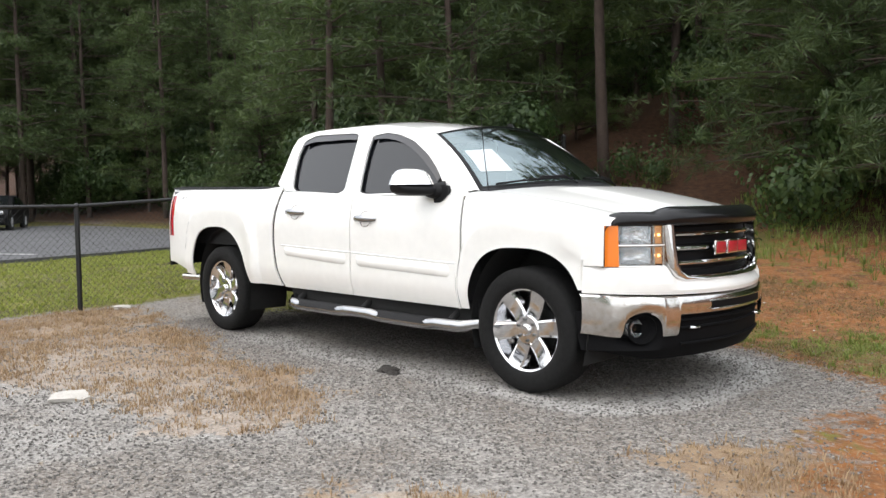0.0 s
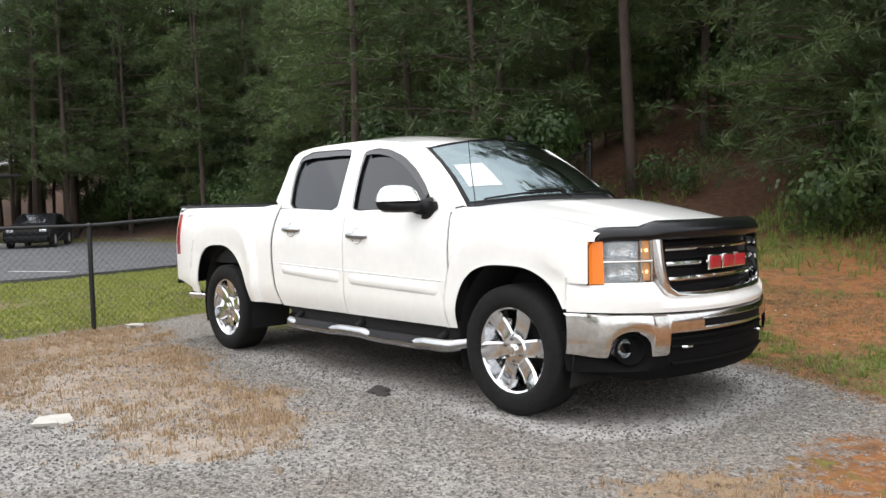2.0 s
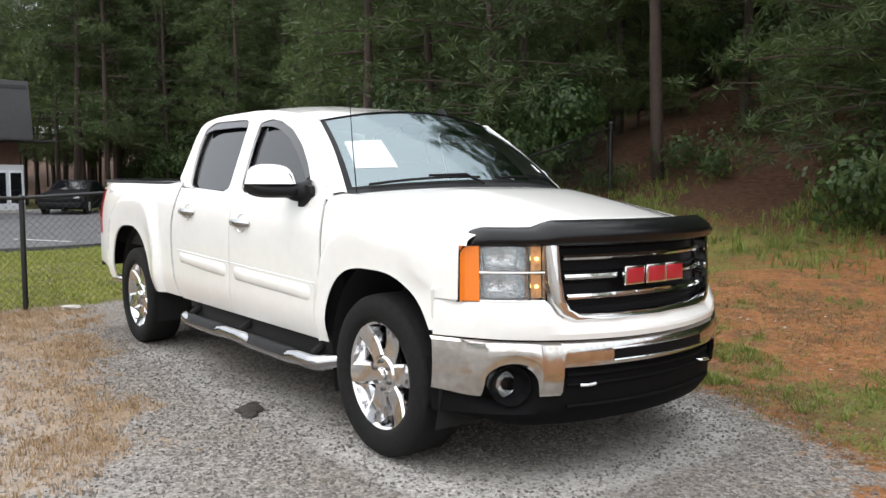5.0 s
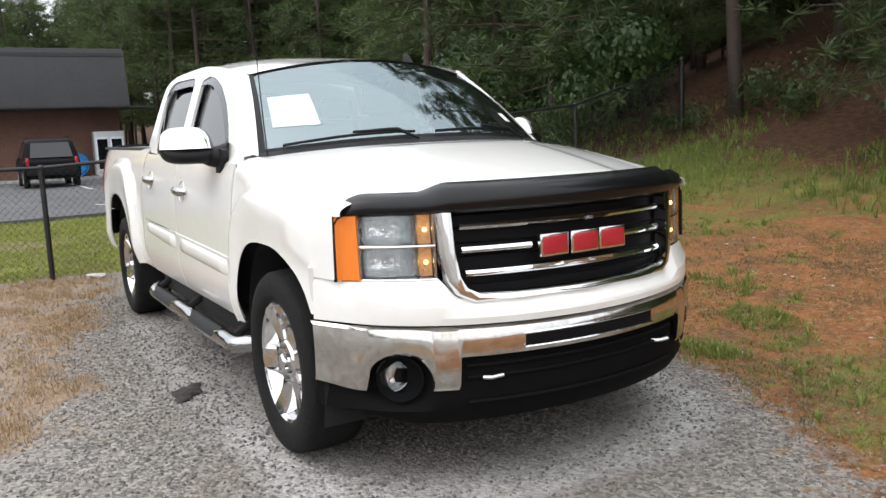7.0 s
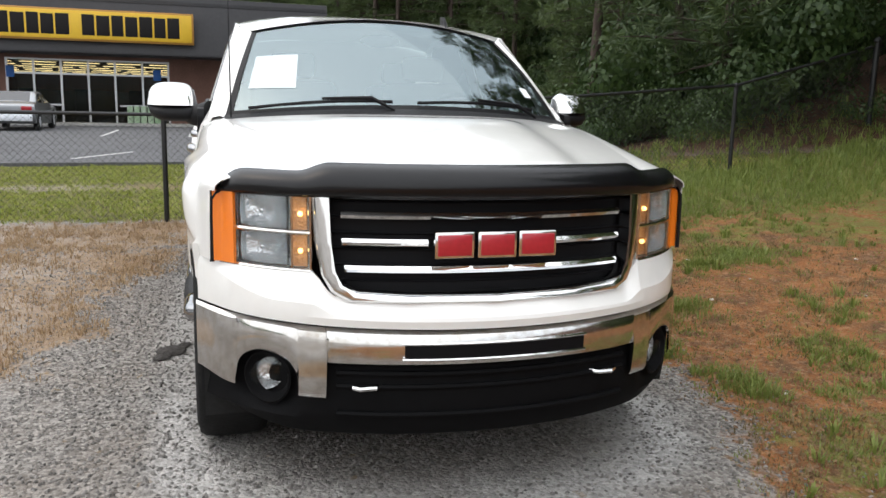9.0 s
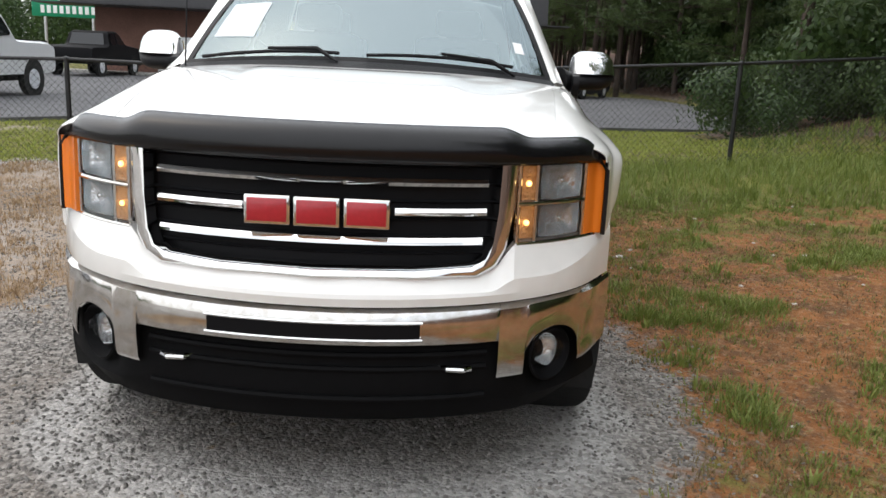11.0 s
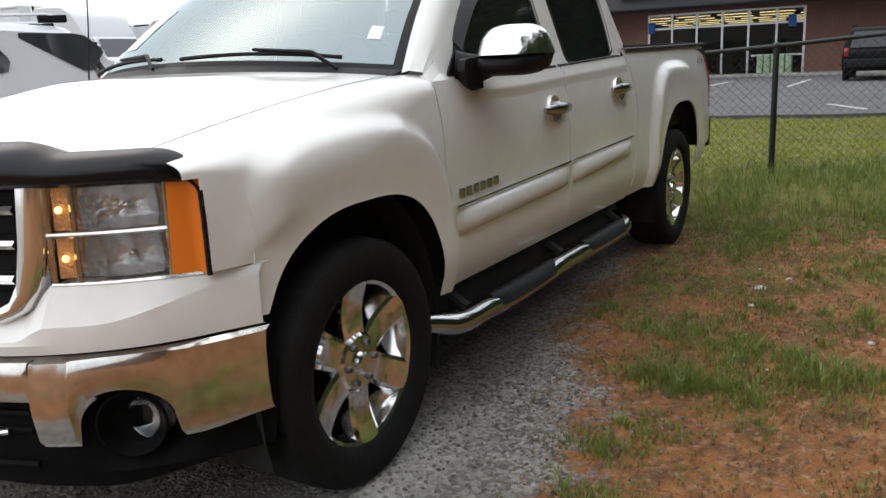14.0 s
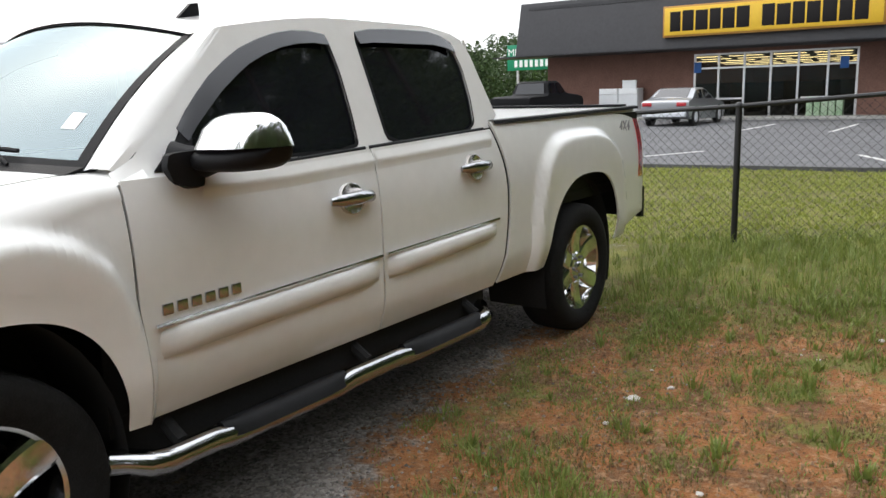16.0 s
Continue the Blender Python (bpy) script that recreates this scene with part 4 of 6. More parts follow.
def pine_meshes(seed, h, crown0, reach, tuft, density=1.0, fine=1.0):
    rng = random.Random(seed)
    lean = (rng.uniform(-0.03, 0.03), rng.uniform(-0.03, 0.03))

    def at(z):
        return Vector((lean[0] * z + 0.12 * math.sin(z * 0.35 + seed), lean[1] * z, z))

    zs = spread(-0.6, h, 12)
    trunk = tube([at(z) for z in zs], [lerp(0.017 * h * 0.52, 0.02, max(0, z / h)) for z in zs], 9)
    verts, faces, lv, lf = [], [], [], []
    z = crown0
    while z < h - 0.3:
        t = (z - crown0) / (h - crown0)
        for _ in range(rng.choice((3, 4, 4, 5))):
            a = rng.uniform(0, 2 * math.pi)
            length = reach * (1 - t) ** 0.65 * rng.uniform(0.55, 1.15) + 0.35
            p0 = at(z + rng.uniform(-0.25, 0.25))
            d = Vector((math.cos(a), math.sin(a), rng.uniform(-0.15, 0.25) + 0.5 * t))
            pts = [p0 + d * length * w + Vector((0, 0, -0.10 * length * w * w)) for w in (0, 0.35, 0.7, 1.0)]
            lb = tube(pts, [0.035 * (1 - 0.6 * t), 0.026 * (1 - 0.6 * t), 0.015, 0.006], 5, False)
            base = len(lv)
            lb.verts.index_update()
            lv += [v.co[:] for v in lb.verts]
            lf += [tuple(base + v.index for v in f.verts) for f in lb.faces]
            lb.free()
            n = max(3, int(length * 5.5 * density))
            for k in range(n):
                w = lerp(0.28, 1.02, (k + rng.random()) / n)
                spot = p0 + d * length * w + Vector((0, 0, -0.10 * length * w * w))
                spot += Vector((rng.gauss(0, 0.16), rng.gauss(0, 0.16), rng.gauss(0.05, 0.10))) * (0.5 + 0.5 * length)
                needle_tuft(verts, faces, spot, tuft * rng.uniform(0.7, 1.25), rng, 20 if fine == 1 else 26, fine)
        z += rng.uniform(0.35, 0.65) * (h / 14)
    me_t = bpy.data.meshes.new("trunk")
    trunk.to_mesh(me_t)
    trunk.free()
    me_t.polygons.foreach_set("use_smooth", [True] * len(me_t.polygons))
    me_l = bpy.data.meshes.new("branch")
    me_l.from_pydata(lv, [], lf)
    me_c = bpy.data.meshes.new("crown")
    me_c.from_pydata(verts, [], faces)
    for me, m in ((me_t, BARK), (me_l, BARK), (me_c, NEEDLES)):
        me.materials.append(m)
    return me_t, me_l, me_c


def bush_mesh(seed, r, h, n, size):
    rng = random.Random(seed)
    verts, faces = [], []
    lobes = [(Vector((rng.uniform(-r, r) * 0.6, rng.uniform(-r, r) * 0.6, h * rng.uniform(0.3, 0.75))), r * rng.uniform(0.35, 0.65)) for _ in range(7)]
    for _ in range(n):
        c, lr = rng.choice(lobes)
        d = Vector((rng.gauss(0, 1), rng.gauss(0, 1), rng.gauss(0.1, 0.8))).normalized()
        p = c + d * lr * rng.uniform(0.5, 1.05)
        p.z = max(0.03, p.z)
        u = d.cross(Vector((rng.gauss(0, 1), rng.gauss(0, 1), 0.5))).normalized() * size * rng.uniform(0.6, 1.2)
        v = (d + Vector((0, 0, -0.5))).cross(u).normalized() * size * rng.uniform(0.4, 0.8)
        k = len(verts)
        verts += [(p - u)[:], (p + v * 0.8)[:], (p + u)[:], (p - v)[:]]
        faces.append((k, k + 1, k + 2, k + 3))
    me = bpy.data.meshes.new("crown")
    me.from_pydata(verts, [], faces)
    me.materials.append(LEAVES)
    return me


PINES = [pine_meshes(11, 15.0, 3.2, 2.8, 0.30), pine_meshes(12, 17.0, 5.0, 2.6, 0.32), pine_meshes(13, 13.0, 1.6, 2.9, 0.28, 1.2), pine_meshes(14, 18.0, 7.0, 2.7, 0.34)]
YOUNG = [pine_meshes(21, 7.0, 0.8, 2.4, 0.22, 1.6, 0.6), pine_meshes(22, 5.5, 0.6, 2.0, 0.20, 1.7, 0.6)]


def plant_pine(meshes, x, y, turn, scale, label="tall dark green pine tree at the edge of the woods", group="pines"):
    tree = thing("pine_tree", label, "tree", (x, y, ground_z(x, y) - 0.1), turn, group)
    for name, me in zip(("trunk", "branch", "crown"), meshes):
        ob = new(name, me)
        ob.parent = tree
    tree.scale = (scale, scale, scale)
    return tree


def plant_woods():
    rng = random.Random(5)
    spots = []
    for _ in range(3600):
        x = rng.uniform(-62, 9)
        y = wood_edge(x) + 1.0 + 26 * rng.random() ** 1.5
        if rng.random() < 0.22:
            x, y = rng.uniform(-66, -39), rng.uniform(7.4, 16)
        if rng.random() < 0.16:
            x, y = rng.uniform(-108, -80), rng.uniform(-3, 16)
        if -5.5 < x < -3.2 and y < 14:
            continue
        if all(math.hypot(x - a, y - b) > 1.9 for a, b in spots):
            spots.append((x, y))
        if len(spots) >= 300:
            break
    for x, y in spots:
        deep = y - wood_edge(x)
        kind = rng.choice(PINES) if x > -5 else rng.choice(PINES[:3]) if -37 < x < -9 else rng.choice(PINES[:2] + PINES[3:])
        plant_pine(kind, x, y, rng.uniform(0, 360), rng.uniform(0.66, 0.95) * (1.3 if x < -37 else 1))
    for _ in range(90):
        x = rng.uniform(-60, 12)
        plant_pine(rng.choice(YOUNG), x, wood_edge(x) + rng.uniform(14, 34), rng.uniform(0, 360), rng.uniform(1.1, 1.6), "bushy pine deep in the woods", "deep pines")
    for x, y, k, sc in ((0.6, 8.2, 1, 1.0), (-1.7, 9.3, 0, 1.1), (2.2, 7.6, 0, 1.15), (-9.6, 13.0, 1, 0.8), (-26, 14.0, 0, 1.0), (3.6, 8.6, 1, 1.1)):
        plant_pine(YOUNG[k], x, y, 60 * k + 37 * x, sc, "young bushy pine in front of the woods", "young pines")


plant_woods()


def plant_bushes():
    rng = random.Random(9)
    kinds = [bush_mesh(31, 1.0, 1.1, 1500, 0.05), bush_mesh(32, 0.8, 0.7, 1200, 0.04), bush_mesh(33, 1.3, 1.9, 2000, 0.06)]
    for k in range(260):
        x = rng.uniform(-14, -8.5) if k < 12 else rng.uniform(-12, 6) if k < 60 else rng.uniform(-42, 6) if k < 130 else rng.uniform(-48, -14)
        y = wood_edge(x) + (rng.uniform(1.4, 4.5) if k < 12 else rng.uniform(-0.6, 3.2) if k < 60 else rng.uniform(4, 24) if k < 130 else rng.uniform(1.5, 9))
        if -5.6 < x < -3.0 and y < 13:
            continue
        b = thing("bush", "dark green leafy undergrowth bush on the bank", "bush", (x, y, ground_z(x, y) - 0.05), rng.uniform(0, 360), "undergrowth")
        ob = new("crown", rng.choice(kinds))
        ob.parent = b
        k = rng.uniform(0.6, 1.25) * (1.5 if k >= 130 else 1) * (1 + 0.06 * max(0, y - wood_edge(x)))
        b.scale = (k, k, k)


plant_bushes()


def far_woods():
    """Distant wooded ridge beyond the lot, as one mass of leaves."""
    rng = np.random.default_rng(17)
    quads = []
    for k in range(760):
        a = radians(rng.uniform(176, 300))
        d = rng.uniform(92, 112) if k < 330 else rng.uniform(112, 160)
        cx, cy = d * math.cos(a), d * math.sin(a)
        if cx > -60 and cy > -20:
            continue
        ridge = 1 + 0.18 * math.sin(a * 9.0) + 0.10 * math.sin(a * 23.0 + 1)
        h, r = rng.uniform(5.5, 9.5) * ridge * d / 125, rng.uniform(2.2, 4.2)
        n = 520
        e = rng.normal(size=(n, 3))
        e /= np.linalg.norm(e, axis=1)[:, None]
        lean, p1, p2 = rng.uniform(0.15, 0.75), rng.uniform(0, 6.3), rng.uniform(0, 6.3)
        k1 = (1 - lean * e[:, 2]) * (0.82 + 0.28 * np.sin(5 * e[:, 0] + p1) * np.sin(6 * e[:, 2] + p2)) * rng.uniform(0.6, 1.08, n)
        c = np.stack((cx + e[:, 0] * r * k1, cy + e[:, 1] * r * k1, h * 0.5 + e[:, 2] * h * 0.5 * (0.8 + 0.2 * k1)), 1)
        u = np.cross(e, rng.normal(size=(n, 3)))
        u *= (rng.uniform(0.12, 0.26, n) / np.linalg.norm(u, axis=1))[:, None]
        v = np.cross(rng.normal(size=(n, 3)), u)
        v *= (rng.uniform(0.10, 0.22, n) / np.linalg.norm(v, axis=1))[:, None]
        quads.append(np.stack((c - u, c - v, c + u, c + v), 1).reshape(-1, 3))
    verts = np.concatenate(quads)
    ob = mesh_from("far_woods", verts.tolist(), np.arange(len(verts)).reshape(-1, 4).tolist(), LEAVES)
    tagged(ob, "distant dark green treeline beyond the lot", "trees", kind="stuff")


far_woods()


# ---- the pickup truck ----
def front_x(y):
    """How far forward the nose reaches at each place across."""
    y = abs(y)
    return 0.95 - 0.33 * y**2 - 0.25 * y**6


AXLES = (0.03, -3.67)


def arch_z(x):
    """The lower edge of the skin over the wheel openings."""
    z = 0.0
    d = abs(x - AXLES[0] + 0.015) / 0.455
    if d < 1:
        z = 0.39 + 0.54 * (1 - d**2.9) ** (1 / 2.9)
    d, p = (AXLES[1] - x) / 0.51, 3.2
    if d < 0:
        d, p = -d, 2.2
    if d < 1:
        z = max(z, 0.39 + 0.605 * (1 - d**p) ** (1 / p))
    return z


def side_y(x, z):
    """The outer skin of the body's side."""
    y = 0.962
    if z < 0.66:
        y -= 0.055 * ((0.66 - z) / 0.2) ** 1.6
    if z > 0.98:
        y -= 0.045 * ((z - 0.98) / 0.29) ** 2
    if x > 0.3:
        y -= 0.056 * ((x - 0.3) / 0.3) ** 2
    if x < -4.3:
        y -= 0.03 * ((-4.3 - x) / 0.45) ** 2
    for cx, wide, high in ((AXLES[0], 0.575, 0.815), (AXLES[1], 0.66, 0.905)):
        d = ((abs(x - cx) / wide) ** 3.4 + (max(0, z - 0.36) / high) ** 3.4) ** (1 / 3.4)
        nose_fade = 1 - max(step01(0.2, 0.46, x) * step01(0.98, 0.84, z), step01(0.34, 0.53, x))
        y += nose_fade * (0.044 * step01(1.015, 0.935, d) - 0.016 * step01(0.96, 0.72, d))
    return y


def hood_edge(x):
    t = (x + 0.45) / 1.2
    return lerp(0.815, 0.70, max(0, t) ** 1.3), lerp(1.29, 1.105, max(0, t) ** 1.5)


def columns(x0, x1, n):
    xs = spread(x0, x1, n)
    for cx in AXLES:
        c, w = (cx - 0.015, 0.4549) if cx == AXLES[0] else (cx, 0.5099)
        xs += [c + w * math.sin(radians(a)) for a in range(-90, 91, 5) if x0 < c + w * math.sin(radians(a)) < x1]
    return sorted(set(round(x, 4) for x in xs))


def bow(z):
    """The gap between cab and bed swings back at half height."""
    return -0.095 * (1 - ((z - 0.93) / 0.43) ** 2)


def side_panel(x0, x1, n, bottom, top, s, rows=28, thick=0.012):
    pts = []
    for x in columns(x0, x1, n):
        zb, zt = max(bottom(x), arch_z(x)), top(x)
        e = step01(-2.2, -2.655, x) if x > -2.67 else step01(-3.1, -2.69, x)
        pts.append([(x + e * bow(z), s * side_y(x + e * bow(z), z), z) for z in spread(zb, zt, rows)])
    return sheet(pts, thick)


def fender(s):
    pts = []
    for x in sorted(columns(-0.505, 0.632, 46) + [0.4738, 0.4742, 0.5936, 0.5944]):
        zb = max(0.50 if x < 0.38 else 0.69, arch_z(x)) if x < 0.474 else 0.838 if x < 0.594 else 1.076
        yh, zh = hood_edge(x)
        z1 = 1.02 + 0.065 * step01(0.3, 0.6, x) + 0.18 * step01(0.1, -0.5, x)
        y1 = side_y(x, z1)
        row = [(x, s * side_y(x, z), z) for z in spread(zb, z1, 18)]
        for a in range(6, 91, 6):
            q = radians(a)
            za = z1 + (zh - z1) * math.sin(q)
            ya = side_y(x, za) + 0.045 * (max(0, za - 0.98) / 0.29) ** 2 - 0.045 * (max(0, z1 - 0.98) / 0.29) ** 2
            row.append((x, s * lerp(ya, yh, (1 - math.cos(q)) ** 1.05), za))
        pts.append(row)
    return sheet(pts, 0.003)


def roof_edge(x):
    return 1.735 + 0.088 * math.sin(math.pi / 2 * min(1, max(0, (-0.98 - x) / 0.85))) - 0.03 * step01(-2.35, -2.66, x)


def cab_y(z):
    return 0.895 - 0.33 * (z - 1.25) + 0.020 * step01(1.272, 1.25, z)


def belt(x):
    return 1.262 + 0.052 * min(1, max(0, (-1.2 - x) / 1.5))


FRONT_PANE = outline([(-0.70, 1.280), (-1.665, 1.272), (-1.680, 1.42), (-1.682, 1.60), (-1.660, 1.735), (-1.50, 1.752), (-1.34, 1.728), (-1.16, 1.668), (-0.975, 1.56), (-0.84, 1.445)], 2)
REAR_PANE = outline([(-1.858, 1.278), (-2.50, 1.302), (-2.59, 1.345), (-2.618, 1.47), (-2.622, 1.62), (-2.575, 1.745), (-2.42, 1.785), (-1.90, 1.772), (-1.838, 1.755), (-1.850, 1.52)], 2)


def ws_base(u):
    """The windshield's lower edge; u runs from -1 to 1 across."""
    return Vector((-0.46 + 0.27 * (1 - u * u), 0.825 * u, 1.295 + 0.045 * (1 - u * u)))


def ws_top(u):
    return Vector((-1.03 + 0.10 * (1 - u * u), 0.665 * u, 1.725 + 0.075 * (1 - u * u)))


def make_truck():
    truck = thing("pickup_truck", "pearl white crew cab pickup truck with chrome trim parked on gravel", "pickup truck")
    rocker = lambda x: 0.495
    for s in (1, -1):
        fn = part("front_fender", fender(s), PAINT, truck)
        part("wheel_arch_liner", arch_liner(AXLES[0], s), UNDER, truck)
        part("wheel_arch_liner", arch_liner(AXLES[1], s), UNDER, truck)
        front = part("front_door", side_panel(-1.695, -0.515, 30, rocker, belt, s), PAINT, truck)
        rear = part("rear_door", side_panel(-2.655, -1.705, 20, rocker, belt, s), PAINT, truck)
        part("bed_side", side_panel(-4.735, -2.69, 60, lambda x: 0.50 + 0.02 * step01(-4.1, -4.7, x) * 6, lambda x: 1.348 + 0.012 * (-2.7 - x), s), PAINT, truck)
        for door, xh, zh in ((front, -1.515, 1.10), (rear, -2.445, 1.145)):
            yh = side_y(xh, zh)
            zh -= 0.006
            rings = [[(xh + r * 0.070 * math.cos(q), s * (side_y(xh, zh + r * 0.062 * math.sin(q)) + d), zh + r * 0.062 * math.sin(q)) for q in spread(0, 2 * math.pi, 25)[:-1]] for r, d in ((0.02, 0.003), (0.45, 0.004), (0.80, 0.009), (0.96, 0.015), (1.0, 0.014), (1.04, -0.002))]
            part("handle_cup", sheet(rings, closed=True), CHROME_DULL, door)
            h = tube([(xh + 0.125, s * (yh + 0.012), zh), (xh + 0.09, s * (yh + 0.034), zh + 0.002), (xh, s * (yh + 0.042), zh + 0.003), (xh - 0.09, s * (yh + 0.034), zh + 0.002), (xh - 0.125, s * (yh + 0.012), zh)], [0.013, 0.021, 0.023, 0.021, 0.013], 10)
            for v in h.verts:
                v.co.z = zh + (v.co.z - zh) * 1.15
            part("door_handle", h, STEP, door, "dark chrome door handle")
        # black window seals and the shoulder ledges below them
        for door, xa, xb in ((front, -0.80, -1.695), (rear, -1.715, -2.645)):
            rows = [[(x, s * y, z) for y, z in ((cab_y(belt(x)) + 0.002, belt(x) + 0.010), (cab_y(belt(x)) + 0.010, belt(x) + 0.006), (cab_y(belt(x)) + 0.010, belt(x) - 0.012))] for x in spread(xa, xb, 10)]
            part("window_seal", sheet(rows), BLACK, door)
            rows = []
            for x in spread(xa, xb, 10):
                zt, zl = belt(x) - 0.012, belt(x) - 0.050
                ya, yb = side_y(x, zt) + 0.004, side_y(x, zl) + 0.012
                rows.append([(x, s * lerp(ya, yb, w), lerp(zt, zl, w)) for w in spread(0, 1, 5)] + [(x, s * (side_y(x, zl - 0.07 * w) - 0.003 + 0.015 * (1 - w) ** 2), zl - 0.07 * w) for w in (0.15, 0.35, 0.6, 0.8, 1)])
            part("shoulder_ledge", sheet(rows), PAINT, door)
        # the lower mouldings, each with a bright line on top
        for door, xa, xb in ((front, -0.56, -1.685), (rear, -1.715, -2.645)):
            rows = []
            for x in spread(xa, xb, 12):
                zt = 0.796 + 0.054 * (-0.56 - x) / 2.1
                zb = zt - 0.108 + 0.02 * step01(-1.9, -2.64, x)
                e = min(1, min(abs(x - xa), abs(x - xb)) / 0.05) ** 0.5
                rows.append([(x, s * (side_y(x, z) - 0.004 + 0.032 * e * math.sin(math.pi * w) ** 0.5), z) for w, z in ((w, lerp(zb, zt, w)) for w in spread(0, 1, 8))])
            part("side_moulding", sheet(rows), PAINT, door)
            line = [(x, s * (side_y(x, 0.84) + 0.008), 0.803 + 0.054 * (-0.56 - x) / 2.1) for x in spread(xa, xb, 8)]
            part("trim_line", tube(line, 0.007, 6), CHROME, door, "thin chrome trim line")
        cab_side(truck, s)
        mirror(truck, s)
        running_board(truck, s)
        tail_lamp(truck, s)
        headlamp(truck, s)
        fog_lamp(truck, s)
        # model name, unreadable bright marks on the front door
        for k in range(6):
            xk = -0.61 - 0.056 * k
            part("name_bar", box(xk - 0.02, xk + 0.02, s * (side_y(xk, 0.85) + 0.004) - 0.004, s * (side_y(xk, 0.85) + 0.004) + 0.004, 0.832 + 0.0015 * k, 0.868 + 0.0015 * k, 0.002), STEP, front, "chrome model badge mark")
        four_by_four(truck, s)
    cab_core(truck)
    hood(truck)
    nose(truck)
    bed(truck)
    for cx in AXLES:
        for s in (1, -1):
            wheel(truck, cx, s)
    return truck


def arch_liner(cx, s):
    rows = []
    for yy in (0.94, 0.55):
        rows.append([(cx + 0.47 * math.cos(q), s * yy, 0.42 + 0.55 * math.sin(q)) for q in spread(-0.35, math.pi + 0.35, 22)])
    bm = sheet(rows)
    inner = [bm.verts.new((cx + 0.47 * math.cos(q), s * 0.55, 0.42 + 0.55 * math.sin(q))) for q in spread(-0.35, math.pi + 0.35, 22)]
    bm.faces.new(inner)
    return bm


def cab_side(truck, s):
    top = [(x, roof_edge(x)) for x in spread(-1.09, -2.60, 10)]
    loop = [(-0.50, 1.25), (-0.505, 1.285)] + [(lerp(-0.60, -1.09, t), lerp(1.325, roof_edge(-1.09), t)) for t in (0, 0.33, 0.66)]
    loop += top + [(-2.685, 1.765), (-2.735, 1.69), (-2.785, 1.50), (-2.82, 1.38), (-2.73, 1.318)] + [(-1.705, belt(-1.705) - 0.01)]
    skin = part("cab_side", filled([loop, FRONT_PANE, REAR_PANE], lambda x, z: (x, s * cab_y(z), z), 0.02), PAINT, truck)
    for name, pane in (("front_window", FRONT_PANE), ("rear_window", REAR_PANE)):
        win = part(name, filled([pane], lambda x, z: (x, s * (cab_y(z) - 0.012), z), 0.004), TINT, truck, "dark tinted window", 0)
        cx, cz = sum(p[0] for p in pane) / len(pane), sum(p[1] for p in pane) / len(pane)
        small = [(cx + (x - cx) * 0.968, cz + (z - cz) * 0.945) for x, z in pane]
        rows = [[(x, s * (cab_y(z) + 0.003), z) for x, z in pane], [(x, s * (cab_y(z) + 0.004), z) for x, z in small]]
        part("window_seal", sheet([r + r[:1] for r in rows]), BLACK, win, "black rubber seal")
    # smoked rain guards along the tops of the windows
    for path in ([(-0.79, 1.40), (-0.84, 1.452), (-0.91, 1.513), (-0.985, 1.572), (-1.07, 1.625), (-1.16, 1.672), (-1.26, 1.708), (-1.36, 1.735), (-1.46, 1.75), (-1.56, 1.752), (-1.645, 1.742)], [(-1.845, 1.762), (-1.95, 1.778), (-2.10, 1.785), (-2.25, 1.788), (-2.40, 1.788), (-2.50, 1.772), (-2.575, 1.742)]):
        rows = []
        for k, (x, z) in enumerate(path):
            e = 0.65 + 0.35 * math.sin(math.pi * (k + 0.6) / (len(path) + 0.2))
            dn, dx = (0.058, 0.0) if path[0][0] < -1 else (0.050, -0.030 * step01(-1.4, -0.9, x))
            rows.append([(x, s * (cab_y(z) + 0.004), z + 0.008), (x + 0.3 * dx * e, s * (cab_y(z) + 0.018), z - 0.3 * dn * e), (x + dx * e, s * (cab_y(z - dn * e) + 0.022), z - dn * e)])
        part("rain_guard", sheet(rows, 0.004), GUARD, truck, "smoked plastic rain guard")
    # the pillar between windshield and side
    rows = []
    for t in spread(0, 1, 8):
        a = ws_base(s).lerp(ws_top(s), t) + Vector((0.5, 0, 0.62)) * 0.035 * math.sin(math.pi * t)
        x, z = lerp(-0.505, -1.03, t), lerp(1.285, roof_edge(-1.03), t)
        if t > 0:
            x, z = lerp(-0.58, -1.08, t), lerp(1.325, roof_edge(-1.08), t)
        b = Vector((x - 0.03, s * (cab_y(z) + 0.001), z))
        mid = (a + b) / 2 + Vector((0.008, s * 0.008, 0.008))
        rows.append([a, (a * 2 + mid * 2) / 4 + Vector((0.004, s * 0.004, 0.006)), mid, (b * 2 + mid * 2) / 4 + Vector((0.004, s * 0.007, 0.003)), b])
    part("windshield_pillar", sheet(rows), PAINT, truck)
    corner = []
    for x in (-0.495, -0.56, -0.62):
        yh, zh = hood_edge(-0.5)
        corner.append([(x, s * lerp(side_y(-0.5, 1.20), yh, (1 - math.cos(radians(a))) ** 1.05), 1.20 + (zh - 1.20) * math.sin(radians(a)) - 0.002 + 0.25 * max(0, -0.495 - x) * (a / 90)) for a in range(35, 91, 11)])
    part("cowl_corner", sheet(corner), PAINT, truck)
    # the corner panel between fender, pillar and door
    part("mirror_sail", filled([[(-0.655, 1.275), (-0.80, 1.272), (-0.86, 1.44)]], lambda x, z: (x, s * (cab_y(z) + 0.004), z), 0.01), BLACK, truck)


